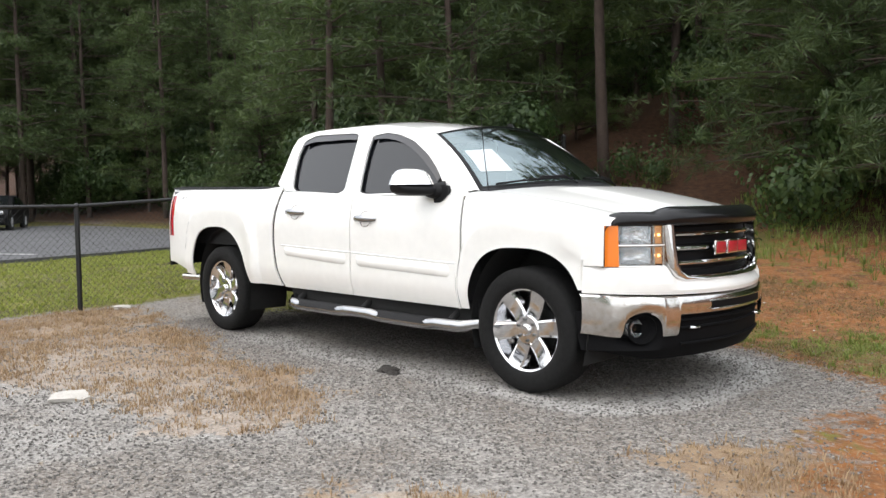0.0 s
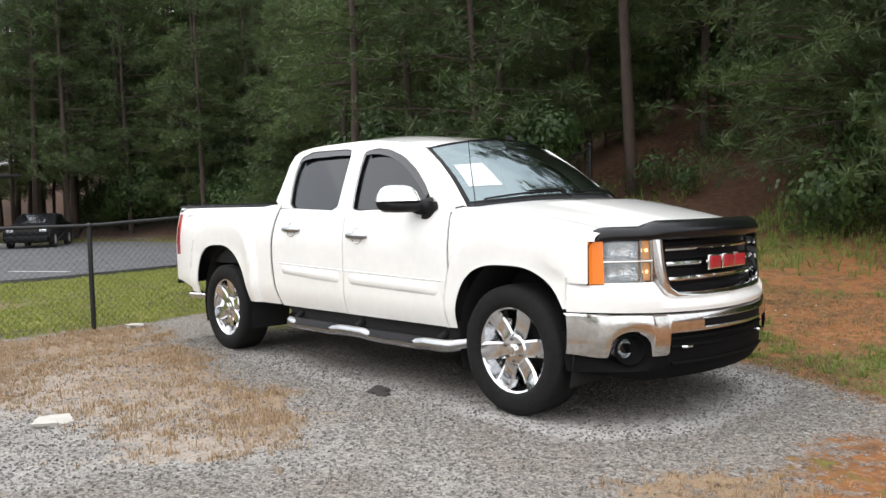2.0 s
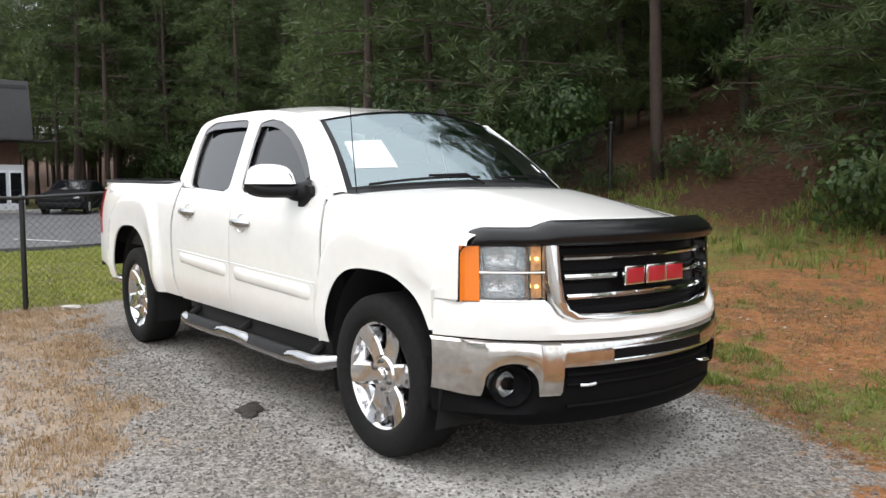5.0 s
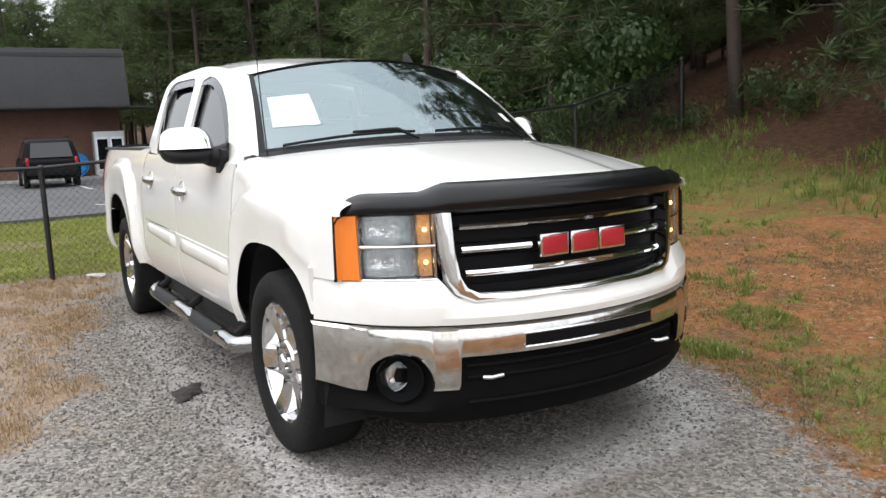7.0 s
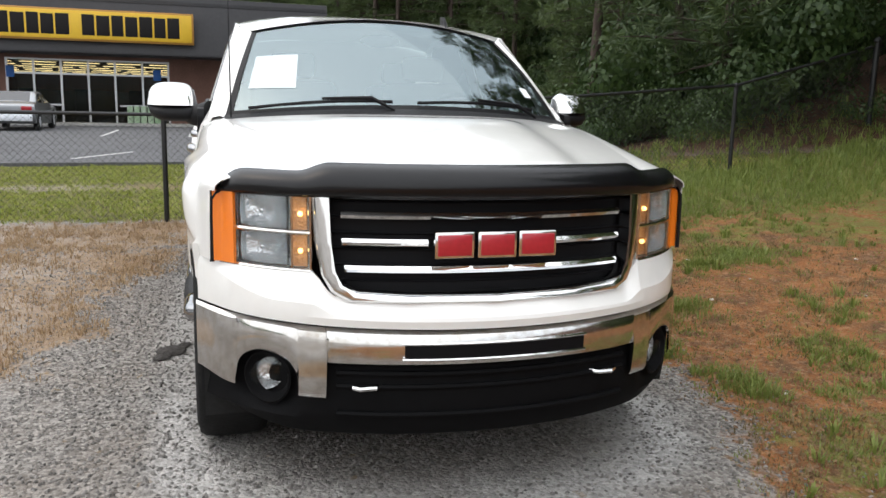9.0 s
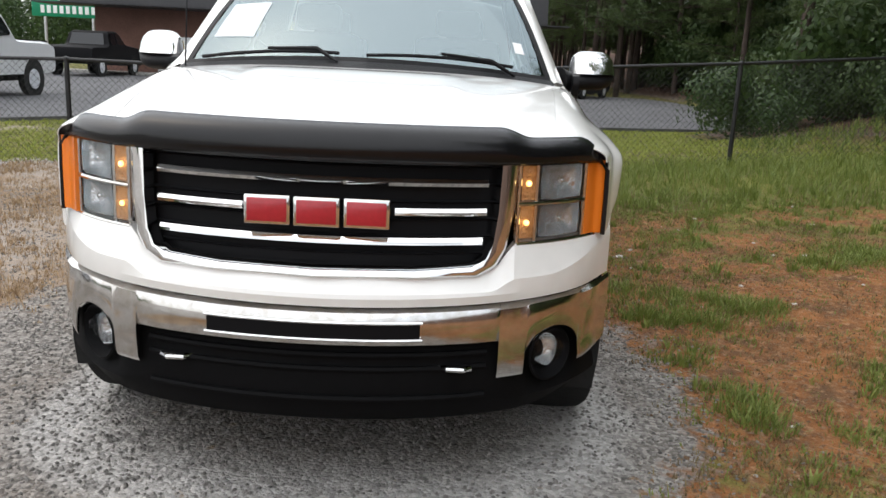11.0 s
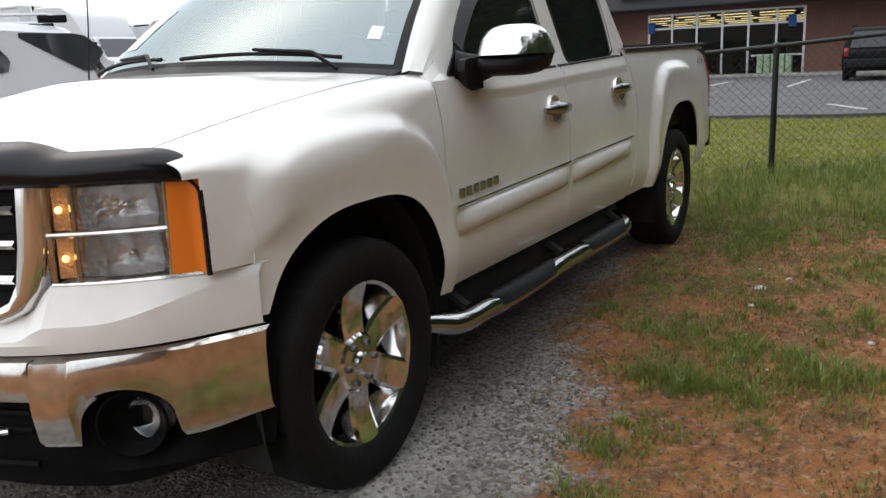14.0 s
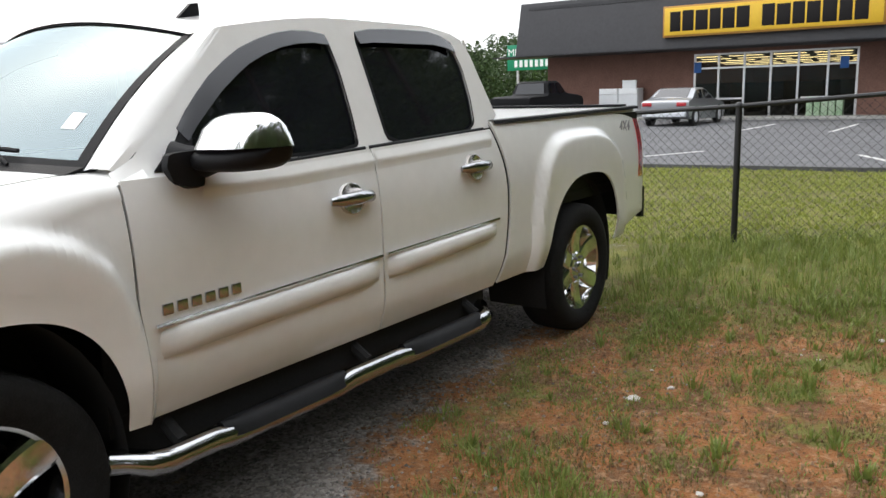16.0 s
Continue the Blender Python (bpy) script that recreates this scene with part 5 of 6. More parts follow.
def cab_core(truck):
    us = spread(-1, 1, 25)
    roof = []
    for v in spread(0, 1, 16):
        row = []
        for u in us:
            a = ws_top(u)
            b = Vector((-2.69 - 0.03 * (1 - u * u), 0.72 * u, 1.75 + 0.055 * (1 - abs(u) ** 2.6)))
            x = lerp(a.x, b.x, v)
            w = cab_y(roof_edge(x)) if v > 0.0 else 0.665
            e = roof_edge(x) - 0.035 * step01(0.86, 1, v)
            hump = 0.052 + 0.010 * math.sin(math.pi * min(1, v * 1.15))
            row.append((x, w * u, e + hump * (1 - abs(u) ** 3.0)) if v > 0 else tuple(a + Vector((0.012, 0, 0.004))))
        roof.append(row)
    part("roof", sheet(roof), PAINT, truck)
    glass = []
    for t in spread(0, 1, 10):
        glass.append([ws_base(u).lerp(ws_top(u), t) + Vector((0.5, 0, 0.62)) * 0.035 * math.sin(math.pi * t) for u in us])
    ws = part("windshield", sheet(glass), WINDSHIELD, truck, "large reflective windshield", 60, (-1.6, 0, 0.8))
    ws.visible_shadow = False

    def on_glass(u, t, lift):
        return ws_base(u).lerp(ws_top(u), t) + Vector((0.5, 0, 0.62)) * (0.035 * math.sin(math.pi * t) + lift)

    rim = []
    for (u0, t0), (u1, t1) in (((-1, 0), (1, 0)), ((1, 0), (1, 1)), ((1, 1), (-1, 1)), ((-1, 1), (-1, 0))):
        for k in range(12):
            u, t = lerp(u0, u1, k / 12), lerp(t0, t1, k / 12)
            rim.append((on_glass(u, t, 0.004), on_glass(u * 0.965, 0.5 + (t - 0.5) * (0.965 if t > 0.5 else 0.90), 0.004)))
    part("windshield_border", sheet([[a for a, _ in rim] + [rim[0][0]], [b for _, b in rim] + [rim[0][1]]]), BLACK, ws, "black glass border")
    paper = [[on_glass(lerp(-0.91, -0.64, i), lerp(0.25, 0.60, j) - 0.03 * i, 0.003) for i in (0, 0.5, 1)] for j in (0, 0.5, 1)]
    part("paper_sheet", sheet(paper, 0.001), mat("pale_sheet", (0.56, 0.63, 0.66), 0.5, vary=0.04), ws, "white paper sheet on the glass")
    sticker = [[on_glass(lerp(0.83, 0.885, i), lerp(0.22, 0.32, j), 0.002) for i in (0, 1)] for j in (0, 1)]
    part("sticker", sheet(sticker, 0.001), PAPER, ws, "small white sticker")
    mirror_back = bmesh.new()
    bmesh.ops.create_uvsphere(mirror_back, u_segments=16, v_segments=8, radius=1)
    for v in mirror_back.verts:
        v.co = Vector((-0.98 + 0.03 * v.co.x, 0.11 * v.co.y, 1.70 + 0.035 * v.co.z))
    part("rear_view_mirror", mirror_back, BLACK, truck)
    # cowl and wipers
    cowl = [[ws_base(u) + Vector((dx, 0, dz)) for u in us] for dx, dz in ((0.0, 0.002), (0.05, -0.012), (0.10, -0.03))]
    part("cowl", sheet(cowl, 0.01), BLACK, truck)
    for u0, u1, t1 in ((-0.12, -0.88, 0.055), (0.78, 0.02, 0.065)):
        blade = [on_glass(lerp(u1, u0, k), lerp(t1 * 0.6, t1, math.sin(math.pi * k * 0.8)), 0.03) for k in spread(0, 1, 9)]
        wip = part("wiper_blade", tube(blade, 0.008, 6), BLACK, truck)
        arm = [on_glass(u0, -0.02, 0.03), on_glass(lerp(u0, u1, 0.15), 0.06, 0.045), on_glass(lerp(u0, u1, 0.5), t1 + 0.01, 0.045)]
        part("wiper_arm", tube(arm, [0.006, 0.010, 0.006], 8), BLACK, wip)
    # back of the cab
    rows = []
    for t in spread(0, 1, 5):
        rows.append([(lerp(-2.83, -2.71, t) - 0.0 * u, lerp(cab_y(1.31), 0.72, t) * u, lerp(1.0, 1.765 + 0.045 * (1 - abs(u) ** 2.6), t)) for u in spread(-1, 1, 9)])
    part("cab_back", sheet(rows, 0.02), PAINT, truck)
    part("back_window", filled([outline([(-0.62, 1.36), (0.62, 1.36), (0.56, 1.68), (-0.56, 1.68)], 2)], lambda y, z: (-2.80 + 0.17 * (z - 1.36), y, z), 0.004), TINT, truck, "dark tinted back window")
    # roof aerial fin and the thin mast on the fender
    fin = sheet([[(-1.15, 0.43, 1.80), (-1.265, 0.43, 1.805)], [(-1.19, 0.43, 1.835), (-1.265, 0.43, 1.84)], [(-1.228, 0.43, 1.868), (-1.262, 0.43, 1.872)]], 0.018)
    part("aerial_fin", fin, BLACK, truck)
    part("aerial_mast", tube([(-0.40, -0.80, 1.28), (-0.44, -0.80, 1.55), (-0.47, -0.80, 1.84)], [0.004, 0.003, 0.002], 6), BLACK, truck)
    # inside
    inner = box(-2.60, -0.42, -0.88, 0.88, 0.46, 1.22)
    part("cab_floor", inner, UNDER, truck)
    dash = sheet([[(-0.30 + dx + 0.12 * (1 - (y / 0.8) ** 2), y, z) for y in spread(-0.78, 0.78, 9)] for dx, z in ((0, 1.27), (-0.3, 1.30), (-0.45, 1.27), (-0.48, 1.20))])
    part("dashboard", dash, INTERIOR, truck)
    ring = [(-0.92 + 0.09 * math.sin(q), 0.40 + 0.19 * math.cos(q), 1.26 + 0.17 * math.sin(q)) for q in spread(0, 2 * math.pi, 20)]
    part("steering_wheel", tube(ring, 0.016, 6), BLACK, truck)
    for x, ys in ((-1.55, (-0.40, 0.40)), (-2.42, (-0.45, 0.45))):
        for y in ys:
            seat = part("seat", box(x - 0.12, x + 0.10, y - 0.25, y + 0.25, 1.0, 1.50, 0.06), INTERIOR, truck)
            part("headrest", box(x - 0.10, x, y - 0.13, y + 0.13, 1.51, 1.66, 0.04), INTERIOR, seat)


def mirror(truck, s):
    foot = [(-0.735, s * 0.885, 1.300), (-0.76, s * 0.925, 1.296), (-0.80, s * 0.965, 1.298), (-0.83, s * 1.00, 1.310)]
    m = part("door_mirror", tube(foot, [0.070, 0.060, 0.050, 0.042], 14), BLACK, truck)
    base = outline([(-0.655, 1.335), (-0.645, 1.29), (-0.675, 1.245), (-0.725, 1.218), (-0.785, 1.216), (-0.790, 1.34)], 2)
    part("mirror_base", filled([base], lambda x, z: (x, s * (max(side_y(x, min(z, 1.245)), cab_y(z)) + 0.022), z), 0.03), BLACK, m)
    for name, ya, yb, material in (("lower_shell", 0.925, 1.186, BLACK), ("chrome_cap", 0.945, 1.190, CHROME)):
        rows = []
        for w in spread(0, 1, 17):
            y = lerp(ya, yb, w)
            if name == "lower_shell":
                k = (1 - max(0, (w - 0.45) / 0.55) ** 3.5) ** 0.5 if w > 0.45 else 1
                zl, zh = lerp(1.340, 1.264, k), 1.346
            else:
                k = max(0.0, 1 - abs(w * 2 - 1) ** 3.4) ** 0.42
                zl, zh = 1.343, 1.343 + 0.112 * k
            d = 0.15 * (0.35 + 0.65 * max(0, 1 - abs(w * 2 - 1) ** 3))
            ring = []
            for q in spread(0, 2 * math.pi, 21)[:-1]:
                cx, cz = math.cos(q), math.sin(q)
                px = (abs(cx) ** 0.7) * (1 if cx > 0 else -0.62)
                pz = (abs(cz) ** 0.7) * (1 if cz > 0 else -1)
                if name == "chrome_cap":
                    # a low dome, leaning back from its foot
                    e = radians(28 + 62 * abs(cz) ** 0.8)
                    px = math.cos(e) / math.cos(radians(28)) * (1 if cx > 0 else -0.62)
                    pz = 2 * (math.sin(e) - math.sin(radians(28))) / (1 - math.sin(radians(28))) - 1 if cz >= 0 else -1
                ring.append((-0.850 - 0.42 * (y - 0.95) + d * px, s * y, (zl + zh) / 2 + (zh - zl) / 2 * pz))
            rows.append(ring)
        bm = sheet(rows, closed=True)
        part(name, bm, material, m, "chrome mirror cap" if material is CHROME else "", 50)


def running_board(truck, s):
    path = []
    for x in spread(-0.40, -2.56, 48):
        dip = sum(step01(0.36, 0.27, abs(x - c)) for c in (-1.07, -2.08))
        end = step01(0.12, 0.0, min(abs(x + 0.40), abs(x + 2.56)))
        path.append((x, s * (0.995 - 0.004 * dip - 0.10 * end), 0.376 - 0.012 * dip + 0.02 * end))
    board = part("running_board", tube(path, 0.043, 14), STEP, truck, "dark chrome side step tube")
    for c in (-1.07, -2.08):
        rows = []
        for x in spread(c - 0.31, c + 0.31, 12):
            e = 1 - abs((x - c) / 0.31) ** 6
            rows.append([(x, s * (0.991 + w * 0.052 * (0.55 + 0.45 * e)), 0.366 + 0.050 * (1 - (0.95 if w > 0 else 0.55) * w * w)) for w in spread(-1, 1, 9)])
        part("step_pad", sheet(rows, 0.006), BLACK, board, "black step pad")
    for x in (-0.62, -1.57, -2.42):
        part("step_bracket", tube([(x, s * 0.96, 0.40), (x, s * 0.85, 0.47), (x, s * 0.70, 0.50)], 0.026, 8), UNDER, board)
    # added black box standing in for the shade between step and rocker
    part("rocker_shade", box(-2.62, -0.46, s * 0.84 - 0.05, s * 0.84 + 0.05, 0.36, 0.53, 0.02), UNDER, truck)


def tail_lamp(truck, s):
    rows = []
    for z in spread(0.885, 1.29, 8):
        e = 1 - abs((z - 1.0875) / 0.2025) ** 6 * 0.35
        rows.append([(-4.62, s * (side_y(-4.62, z) + 0.003), z), (-4.70 - 0.0 * e, s * (side_y(-4.7, z) + 0.006), z), (-4.755, s * (side_y(-4.73, z) - 0.02), z), (-4.765, s * (side_y(-4.73, z) - 0.13 * e), z)])
    lamp = part("tail_lamp", sheet(rows, 0.012), REDLENS, truck, "tall red tail lamp")
    part("reverse_lens", box(-4.774, -4.768, s * 0.86 - 0.05, s * 0.86 + 0.05, 0.93, 0.99, 0.002), PAPER, lamp)


def headlamp(truck, s):
    def skin(ya, yb, za, zb, back, n=8, m=5):
        return [[(front_x(y) - back - 0.03 * (z - 0.88), s * y, z) for y in spread(ya, yb, n)] for z in spread(za, zb, m)]

    unit = part("headlamp", sheet(skin(0.592, 0.868, 0.834, 1.082, 0.075)), REFLECTOR, truck, "clear headlamp with amber corner")
    corner = []
    for z in spread(0.834, 1.076, 6):
        edge = side_y(0.592, z) - 0.011
        corner.append([(max(front_x(y) - 0.004 - 0.03 * (z - 0.88), 0.590 - 0.35 * max(0, y - 0.874)), s * y, z) for y in spread(0.824, edge, 9)])
    part("amber_corner", sheet(corner, 0.012), AMBER, unit, "amber corner lens")
    for za, zb in ((0.844, 0.946), (0.964, 1.070)):
        cup = []
        for r, d in ((0.0, 0.075), (0.35, 0.072), (0.75, 0.05), (1.0, 0.018)):
            ring = []
            for q in spread(0, 2 * math.pi, 25)[:-1]:
                cy, cz = math.cos(q), math.sin(q)
                k = 1 / max(abs(cy), abs(cz)) ** 0.85
                y = 0.737 + 0.072 * r * cy * k
                ring.append((front_x(y) - d, s * y, (za + zb) / 2 + (zb - za) / 2 * r * cz * k))
            cup.append(ring)
        bowl = part("reflector_bowl", sheet(cup, closed=True), REFLECTOR, unit)
        bulb = bmesh.new()
        bmesh.ops.create_uvsphere(bulb, u_segments=10, v_segments=8, radius=0.013)
        bmesh.ops.translate(bulb, verts=bulb.verts, vec=(front_x(0.737) - 0.05, s * 0.737, (za + zb) / 2))
        part("lamp_bulb", bulb, CHROME, bowl)
        lit = part("signal_lens", sheet(skin(0.602, 0.648, za, zb, 0.022), 0.008), LIT, unit, "lit amber signal lamp")
        glow = bmesh.new()
        bmesh.ops.create_uvsphere(glow, u_segments=10, v_segments=8, radius=0.009)
        bmesh.ops.translate(glow, verts=glow.verts, vec=(front_x(0.625) - 0.014, s * 0.625, (za + zb) / 2))
        part("signal_bulb", glow, BULB, lit)
    bars = [[(0.594, 0.830), (0.872, 0.830)], [(0.594, 0.955), (0.822, 0.955)], [(0.594, 1.082), (0.862, 1.082)]]
    for (ya, za), (yb, zb) in bars:
        part("lamp_bezel", tube([(front_x(y) - 0.010 - 0.03 * (za - 0.88), s * y, za) for y in spread(ya, yb, 8)], 0.008, 6), CHROME_DULL, unit)
    for y in (0.596, 0.652, 0.822):
        part("lamp_bezel", tube([(front_x(y) - 0.012, s * y, 0.834), (front_x(y) - 0.018, s * y, 1.08)], 0.007, 6), CHROME_DULL, unit)
    part("lamp_edge", tube([(0.590, s * (side_y(0.592, z) - 0.006), z) for z in (0.830, 0.90, 0.98, 1.045)] + [(front_x(0.864), s * 0.872, 1.078), (front_x(0.84), s * 0.844, 1.085), (front_x(0.82), s * 0.82, 1.087)], 0.008, 6), BLACK, unit)
    cover = part("lamp_cover", sheet(skin(0.594, 0.824, 0.832, 1.082, 0.004)), LENS, unit, "clear lamp cover", 35, (0, 0, 0.9))
    cover.visible_shadow = False


def fog_lamp(truck, s):
    y0, z0 = 0.735, 0.458
    x0 = front_x(y0) + 0.010
    bowl = lathe([(0.0, 0.035), (0.03, 0.030), (0.052, 0.008), (0.056, 0.0), (0.060, 0.004), (0.060, 0.05)], 24)
    turn = Matrix.Translation((x0 - 0.035, s * y0, z0)) @ Matrix.Rotation(radians(90 + s * 10), 4, "Z")
    bmesh.ops.transform(bowl, matrix=turn, verts=bowl.verts)
    lamp = part("fog_lamp", bowl, REFLECTOR, truck, "round fog lamp in the bumper")
    disc = lathe([(0.0, -0.006), (0.03, -0.004), (0.055, 0.003)], 24)
    bmesh.ops.transform(disc, matrix=turn, verts=disc.verts)
    cover = part("fog_lens", disc, LENS, lamp, "", 35, (0, 0, 0.5))
    cover.visible_shadow = False


def four_by_four(truck, s):
    cu = bpy.data.curves.new("four_by_four", "FONT")
    cu.body = "4X4"
    cu.size, cu.extrude, cu.align_x = 0.105, 0.0015, "CENTER"
    tmp = bpy.data.objects.new("tmp", cu)
    me = bpy.data.meshes.new_from_object(tmp)
    bpy.data.objects.remove(tmp)
    me.name = "four_by_four_decal"
    ob = link("four_by_four_decal", me, DECAL, truck, "grey 4X4 decal")
    ob.matrix_world = pose(-4.40, s * (side_y(-4.40, 1.24) + 0.004), 1.215, 90, 0, 0 if s < 0 else 180)


def hood(truck):
    us = spread(-1, 1, 33)
    rows = []
    for v in spread(0, 1, 22):
        row = []
        for u in us:
            back = ws_base(u).x + 0.075
            y_front = 0.715 * u
            x = lerp(back, front_x(y_front) - 0.045, v)
            yh, zh = hood_edge(x)
            y = (yh - 0.0015) * u
            crown = lerp(0.062, 0.060, v) * (1 - abs(u) ** 2.2)
            dome = 0.022 * step01(0.62, 0.46, abs(u)) * step01(0, 0.25, v)
            drop = -0.035 * step01(0.90, 1.0, v)
            row.append((x, y, zh + crown + dome + drop - 0.001))
        rows.append(row)
    part("hood", sheet(rows, 0.003), PAINT, truck)
    part("engine_bay", box(0.45, 0.72, -0.56, 0.56, 0.42, 1.05), UNDER, truck)


def band(ya, yb, n, profile):
    """A strip round the nose; profile(y) gives (out, z) pairs from below to above."""
    return sheet([[(front_x(y) + d, y, z) for d, z in profile(y)] for y in spread(ya, yb, n)])


def nose(truck):
    # painted strip under the lamps
    def cover(y):
        a = abs(y)
        lip = step01(0.52, 0.60, a)
        zt = lerp(0.752, 0.834, lip)
        zb = 0.650 + 0.022 * (a / 0.95) ** 2
        k = 1 - 0.72 * step01(0.80, 0.95, a)
        m = 0.42 + 0.40 * step01(0.70, 0.96, a)
        return [(0.0, zb), (0.040 * k, zb + 0.004), (0.046 * k, zb + 0.03), (0.042 * k, lerp(zb, zt, m)), (0.036 * k, lerp(zb, zt, m + 0.05)), (-0.004, zt), (-0.05, zt + 0.003)]

    part("bumper_cover", band(-0.954, 0.954, 80, cover), PAINT, truck, "", 16)

    # chrome bumper with its lower openings
    def chrome(y):
        a = abs(y)
        zt = 0.645 + 0.022 * (a / 0.95) ** 2
        zb = 0.532 if a < 0.555 else 0.415 + 0.02 * step01(0.85, 0.97, a)
        if abs(a - 0.738) < 0.094:
            zb = max(zb, 0.462 + math.sqrt(0.094**2 - (a - 0.738) ** 2))
        q = 1 - 0.45 * step01(0.86, 0.962, a)
        return [(d * q, z) for d, z in ((0.038, zb), (0.052, lerp(zb, zt, 0.08)), (0.062, lerp(zb, zt, 0.4)), (0.060, lerp(zb, zt, 0.75)), (0.050, lerp(zb, zt, 0.95)), (0.02, zt))]

    ys = sorted(set([round(y, 4) for y in spread(-0.962, 0.962, 79)] + [s * (0.738 + 0.094 * math.sin(radians(q))) for s in (1, -1) for q in range(-90, 91, 10)] + [s * e for s in (1, -1) for e in (0.554, 0.556)]))
    bm = sheet([[(front_x(y) + d, y, z) for d, z in chrome(y)] for y in ys])
    bumper = part("chrome_bumper", bm, CHROME_DULL, truck, "chrome front bumper with brownish stains and painted-in ground reflection", 30)
    slot = [[(front_x(y) + 0.0665, y, z) for y in spread(-0.315, 0.315, 13)] for z in (0.565, 0.610)]
    part("bumper_slot", sheet(slot, 0.004), GRILLEBLACK, bumper, "black air slot")
    for z in (0.561, 0.614):
        part("slot_edge", tube([(front_x(y) + 0.066, y, z) for y in spread(-0.322, 0.322, 13)], 0.005, 6), CHROME, bumper)

    # black lower valance
    def lower(y):
        a = abs(y)
        k = step01(0.62, 0.97, a)
        p = 0.075 * math.exp(-(((a - 0.735) / 0.085) ** 4))
        return [(-0.16, 0.285 + 0.04 * k), (-0.03, 0.27 + 0.06 * k), (0.015 - 0.02 * k, 0.33), (0.018 - 0.03 * k - p * 0.3, 0.365), (0.020 - 0.045 * k - p, 0.40), (0.020 - 0.045 * k - p, 0.44), (0.012 - 0.05 * k - p, 0.50), (0.01 - 0.06 * k - p, 0.56)]

    val = part("lower_valance", band(-0.95, 0.95, 78, lower), DARK_PLASTIC, truck, "black plastic lower valance")
    for z in (0.50, 0.455, 0.36):
        part("valance_rib", tube([(front_x(y) + 0.024, y, z) for y in spread(-0.52, 0.52, 15)], 0.010, 6), DARK_PLASTIC, val)
    for s in (1, -1):
        hook = part("tow_hook", tube([(front_x(0.43) + 0.03, s * 0.47, 0.458), (front_x(0.43) + 0.05, s * 0.45, 0.458), (front_x(0.43) + 0.05, s * 0.40, 0.458), (front_x(0.43) + 0.03, s * 0.38, 0.458)], 0.010, 8), CHROME, val)
        cup = lathe([(0.062, 0.03), (0.086, -0.004), (0.092, 0.0)], 24)
        bmesh.ops.transform(cup, matrix=Matrix.Translation((front_x(0.735) + 0.018, s * 0.735, 0.458)) @ Matrix.Rotation(radians(90 + s * 37), 4, "Z"), verts=cup.verts)
        part("fog_surround", cup, DARK_PLASTIC, val)

    # grille
    def g(y, z, d):
        return (front_x(y) + d - 0.08 * (z - 0.76), y, z)

    back = [[g(y, z, -0.055) for y in spread(-0.56, 0.56, 15)] for z in spread(0.765, 1.09, 5)]
    grille = part("grille", sheet(back, 0.01), GRILLEBLACK, truck, "black grille with chrome bars")
    for z in spread(0.80, 1.06, 6):
        part("grille_slat", tube([g(y, z, -0.047) for y in spread(-0.53, 0.53, 11)], 0.005, 4), GRILLEBLACK, grille)
    for z, ya in ((1.017, 0.500), (0.930, 0.498), (0.842, 0.49)):
        spans = ((-ya, ya),) if z != 0.930 else ((-ya, -0.225), (0.225, ya))
        for a, b in spans:
            rows = [[g(y, z + dz, dx) for y in spread(a, b, 15)] for dx, dz in ((-0.03, -0.010), (-0.012, -0.011), (-0.004, 0.0), (-0.012, 0.011), (-0.03, 0.010))]
            part("grille_bar", sheet(rows), CHROME, grille, "chrome grille bar")
    outer = [(0.590, 1.088), (0.582, 0.93), (0.563, 0.82), (0.535, 0.768), (0.48, 0.737), (0.3, 0.735), (0.0, 0.733)]
    inner = [(0.527, 1.088), (0.522, 0.93), (0.512, 0.84), (0.492, 0.797), (0.45, 0.776), (0.29, 0.768), (0.0, 0.766)]
    outer += [(-y, z) for y, z in outer[-2::-1]]
    inner += [(-y, z) for y, z in inner[-2::-1]]
    rows = [[g(y, z, -0.03) for y, z in outer], [g(y, z, 0.012) for y, z in outer], [g(lerp(a[0], b[0], 0.3), lerp(a[1], b[1], 0.3), 0.026) for a, b in zip(outer, inner)], [g(lerp(a[0], b[0], 0.8), lerp(a[1], b[1], 0.8), 0.018) for a, b in zip(outer, inner)], [g(y, z, -0.04) for y, z in inner]]
    part("grille_surround", sheet(rows), CHROME, grille, "thick chrome grille surround", 60)
    # emblem: three red blocks edged in chrome
    for k in (-1, 0, 1):
        yc = 0.145 * k
        part("emblem_edge", box(front_x(yc) - 0.02, front_x(yc) + 0.006, yc - 0.068, yc + 0.068, 0.882, 0.971, 0.006), CHROME, grille, "chrome emblem edge")
        part("emblem_block", box(front_x(yc), front_x(yc) + 0.011, yc - 0.058, yc + 0.058, 0.892, 0.961, 0.003), RED, grille, "red emblem block")

    # smoked deflector over the front edge of the hood
    rows = []
    for y in spread(-0.866, 0.866, 81):
        a = abs(y)
        up = 0.030 * step01(0.63, 0.53, a)
        end = min(1, max(0, (a - 0.79) / 0.077))
        h = (0.072 + up) * (1 - 0.96 * end * end) ** 0.5
        z0 = 1.076 - 0.006 * end
        x0 = front_x(y) - 0.012
        rows.append([(x0 - 0.03, y, z0 - 0.004), (x0 + 0.014, y, z0 + 0.006), (x0 + 0.026, y, z0 + 0.35 * h), (x0 + 0.006, y, z0 + 0.75 * h), (x0 - 0.045 + 0.03 * end, y, z0 + h), (x0 - 0.075 + 0.05 * end, y, z0 + h * 0.93)])
    part("hood_deflector", sheet(rows, 0.006), GLOSSBLACK, truck, "smoked black plastic hood deflector", 60)


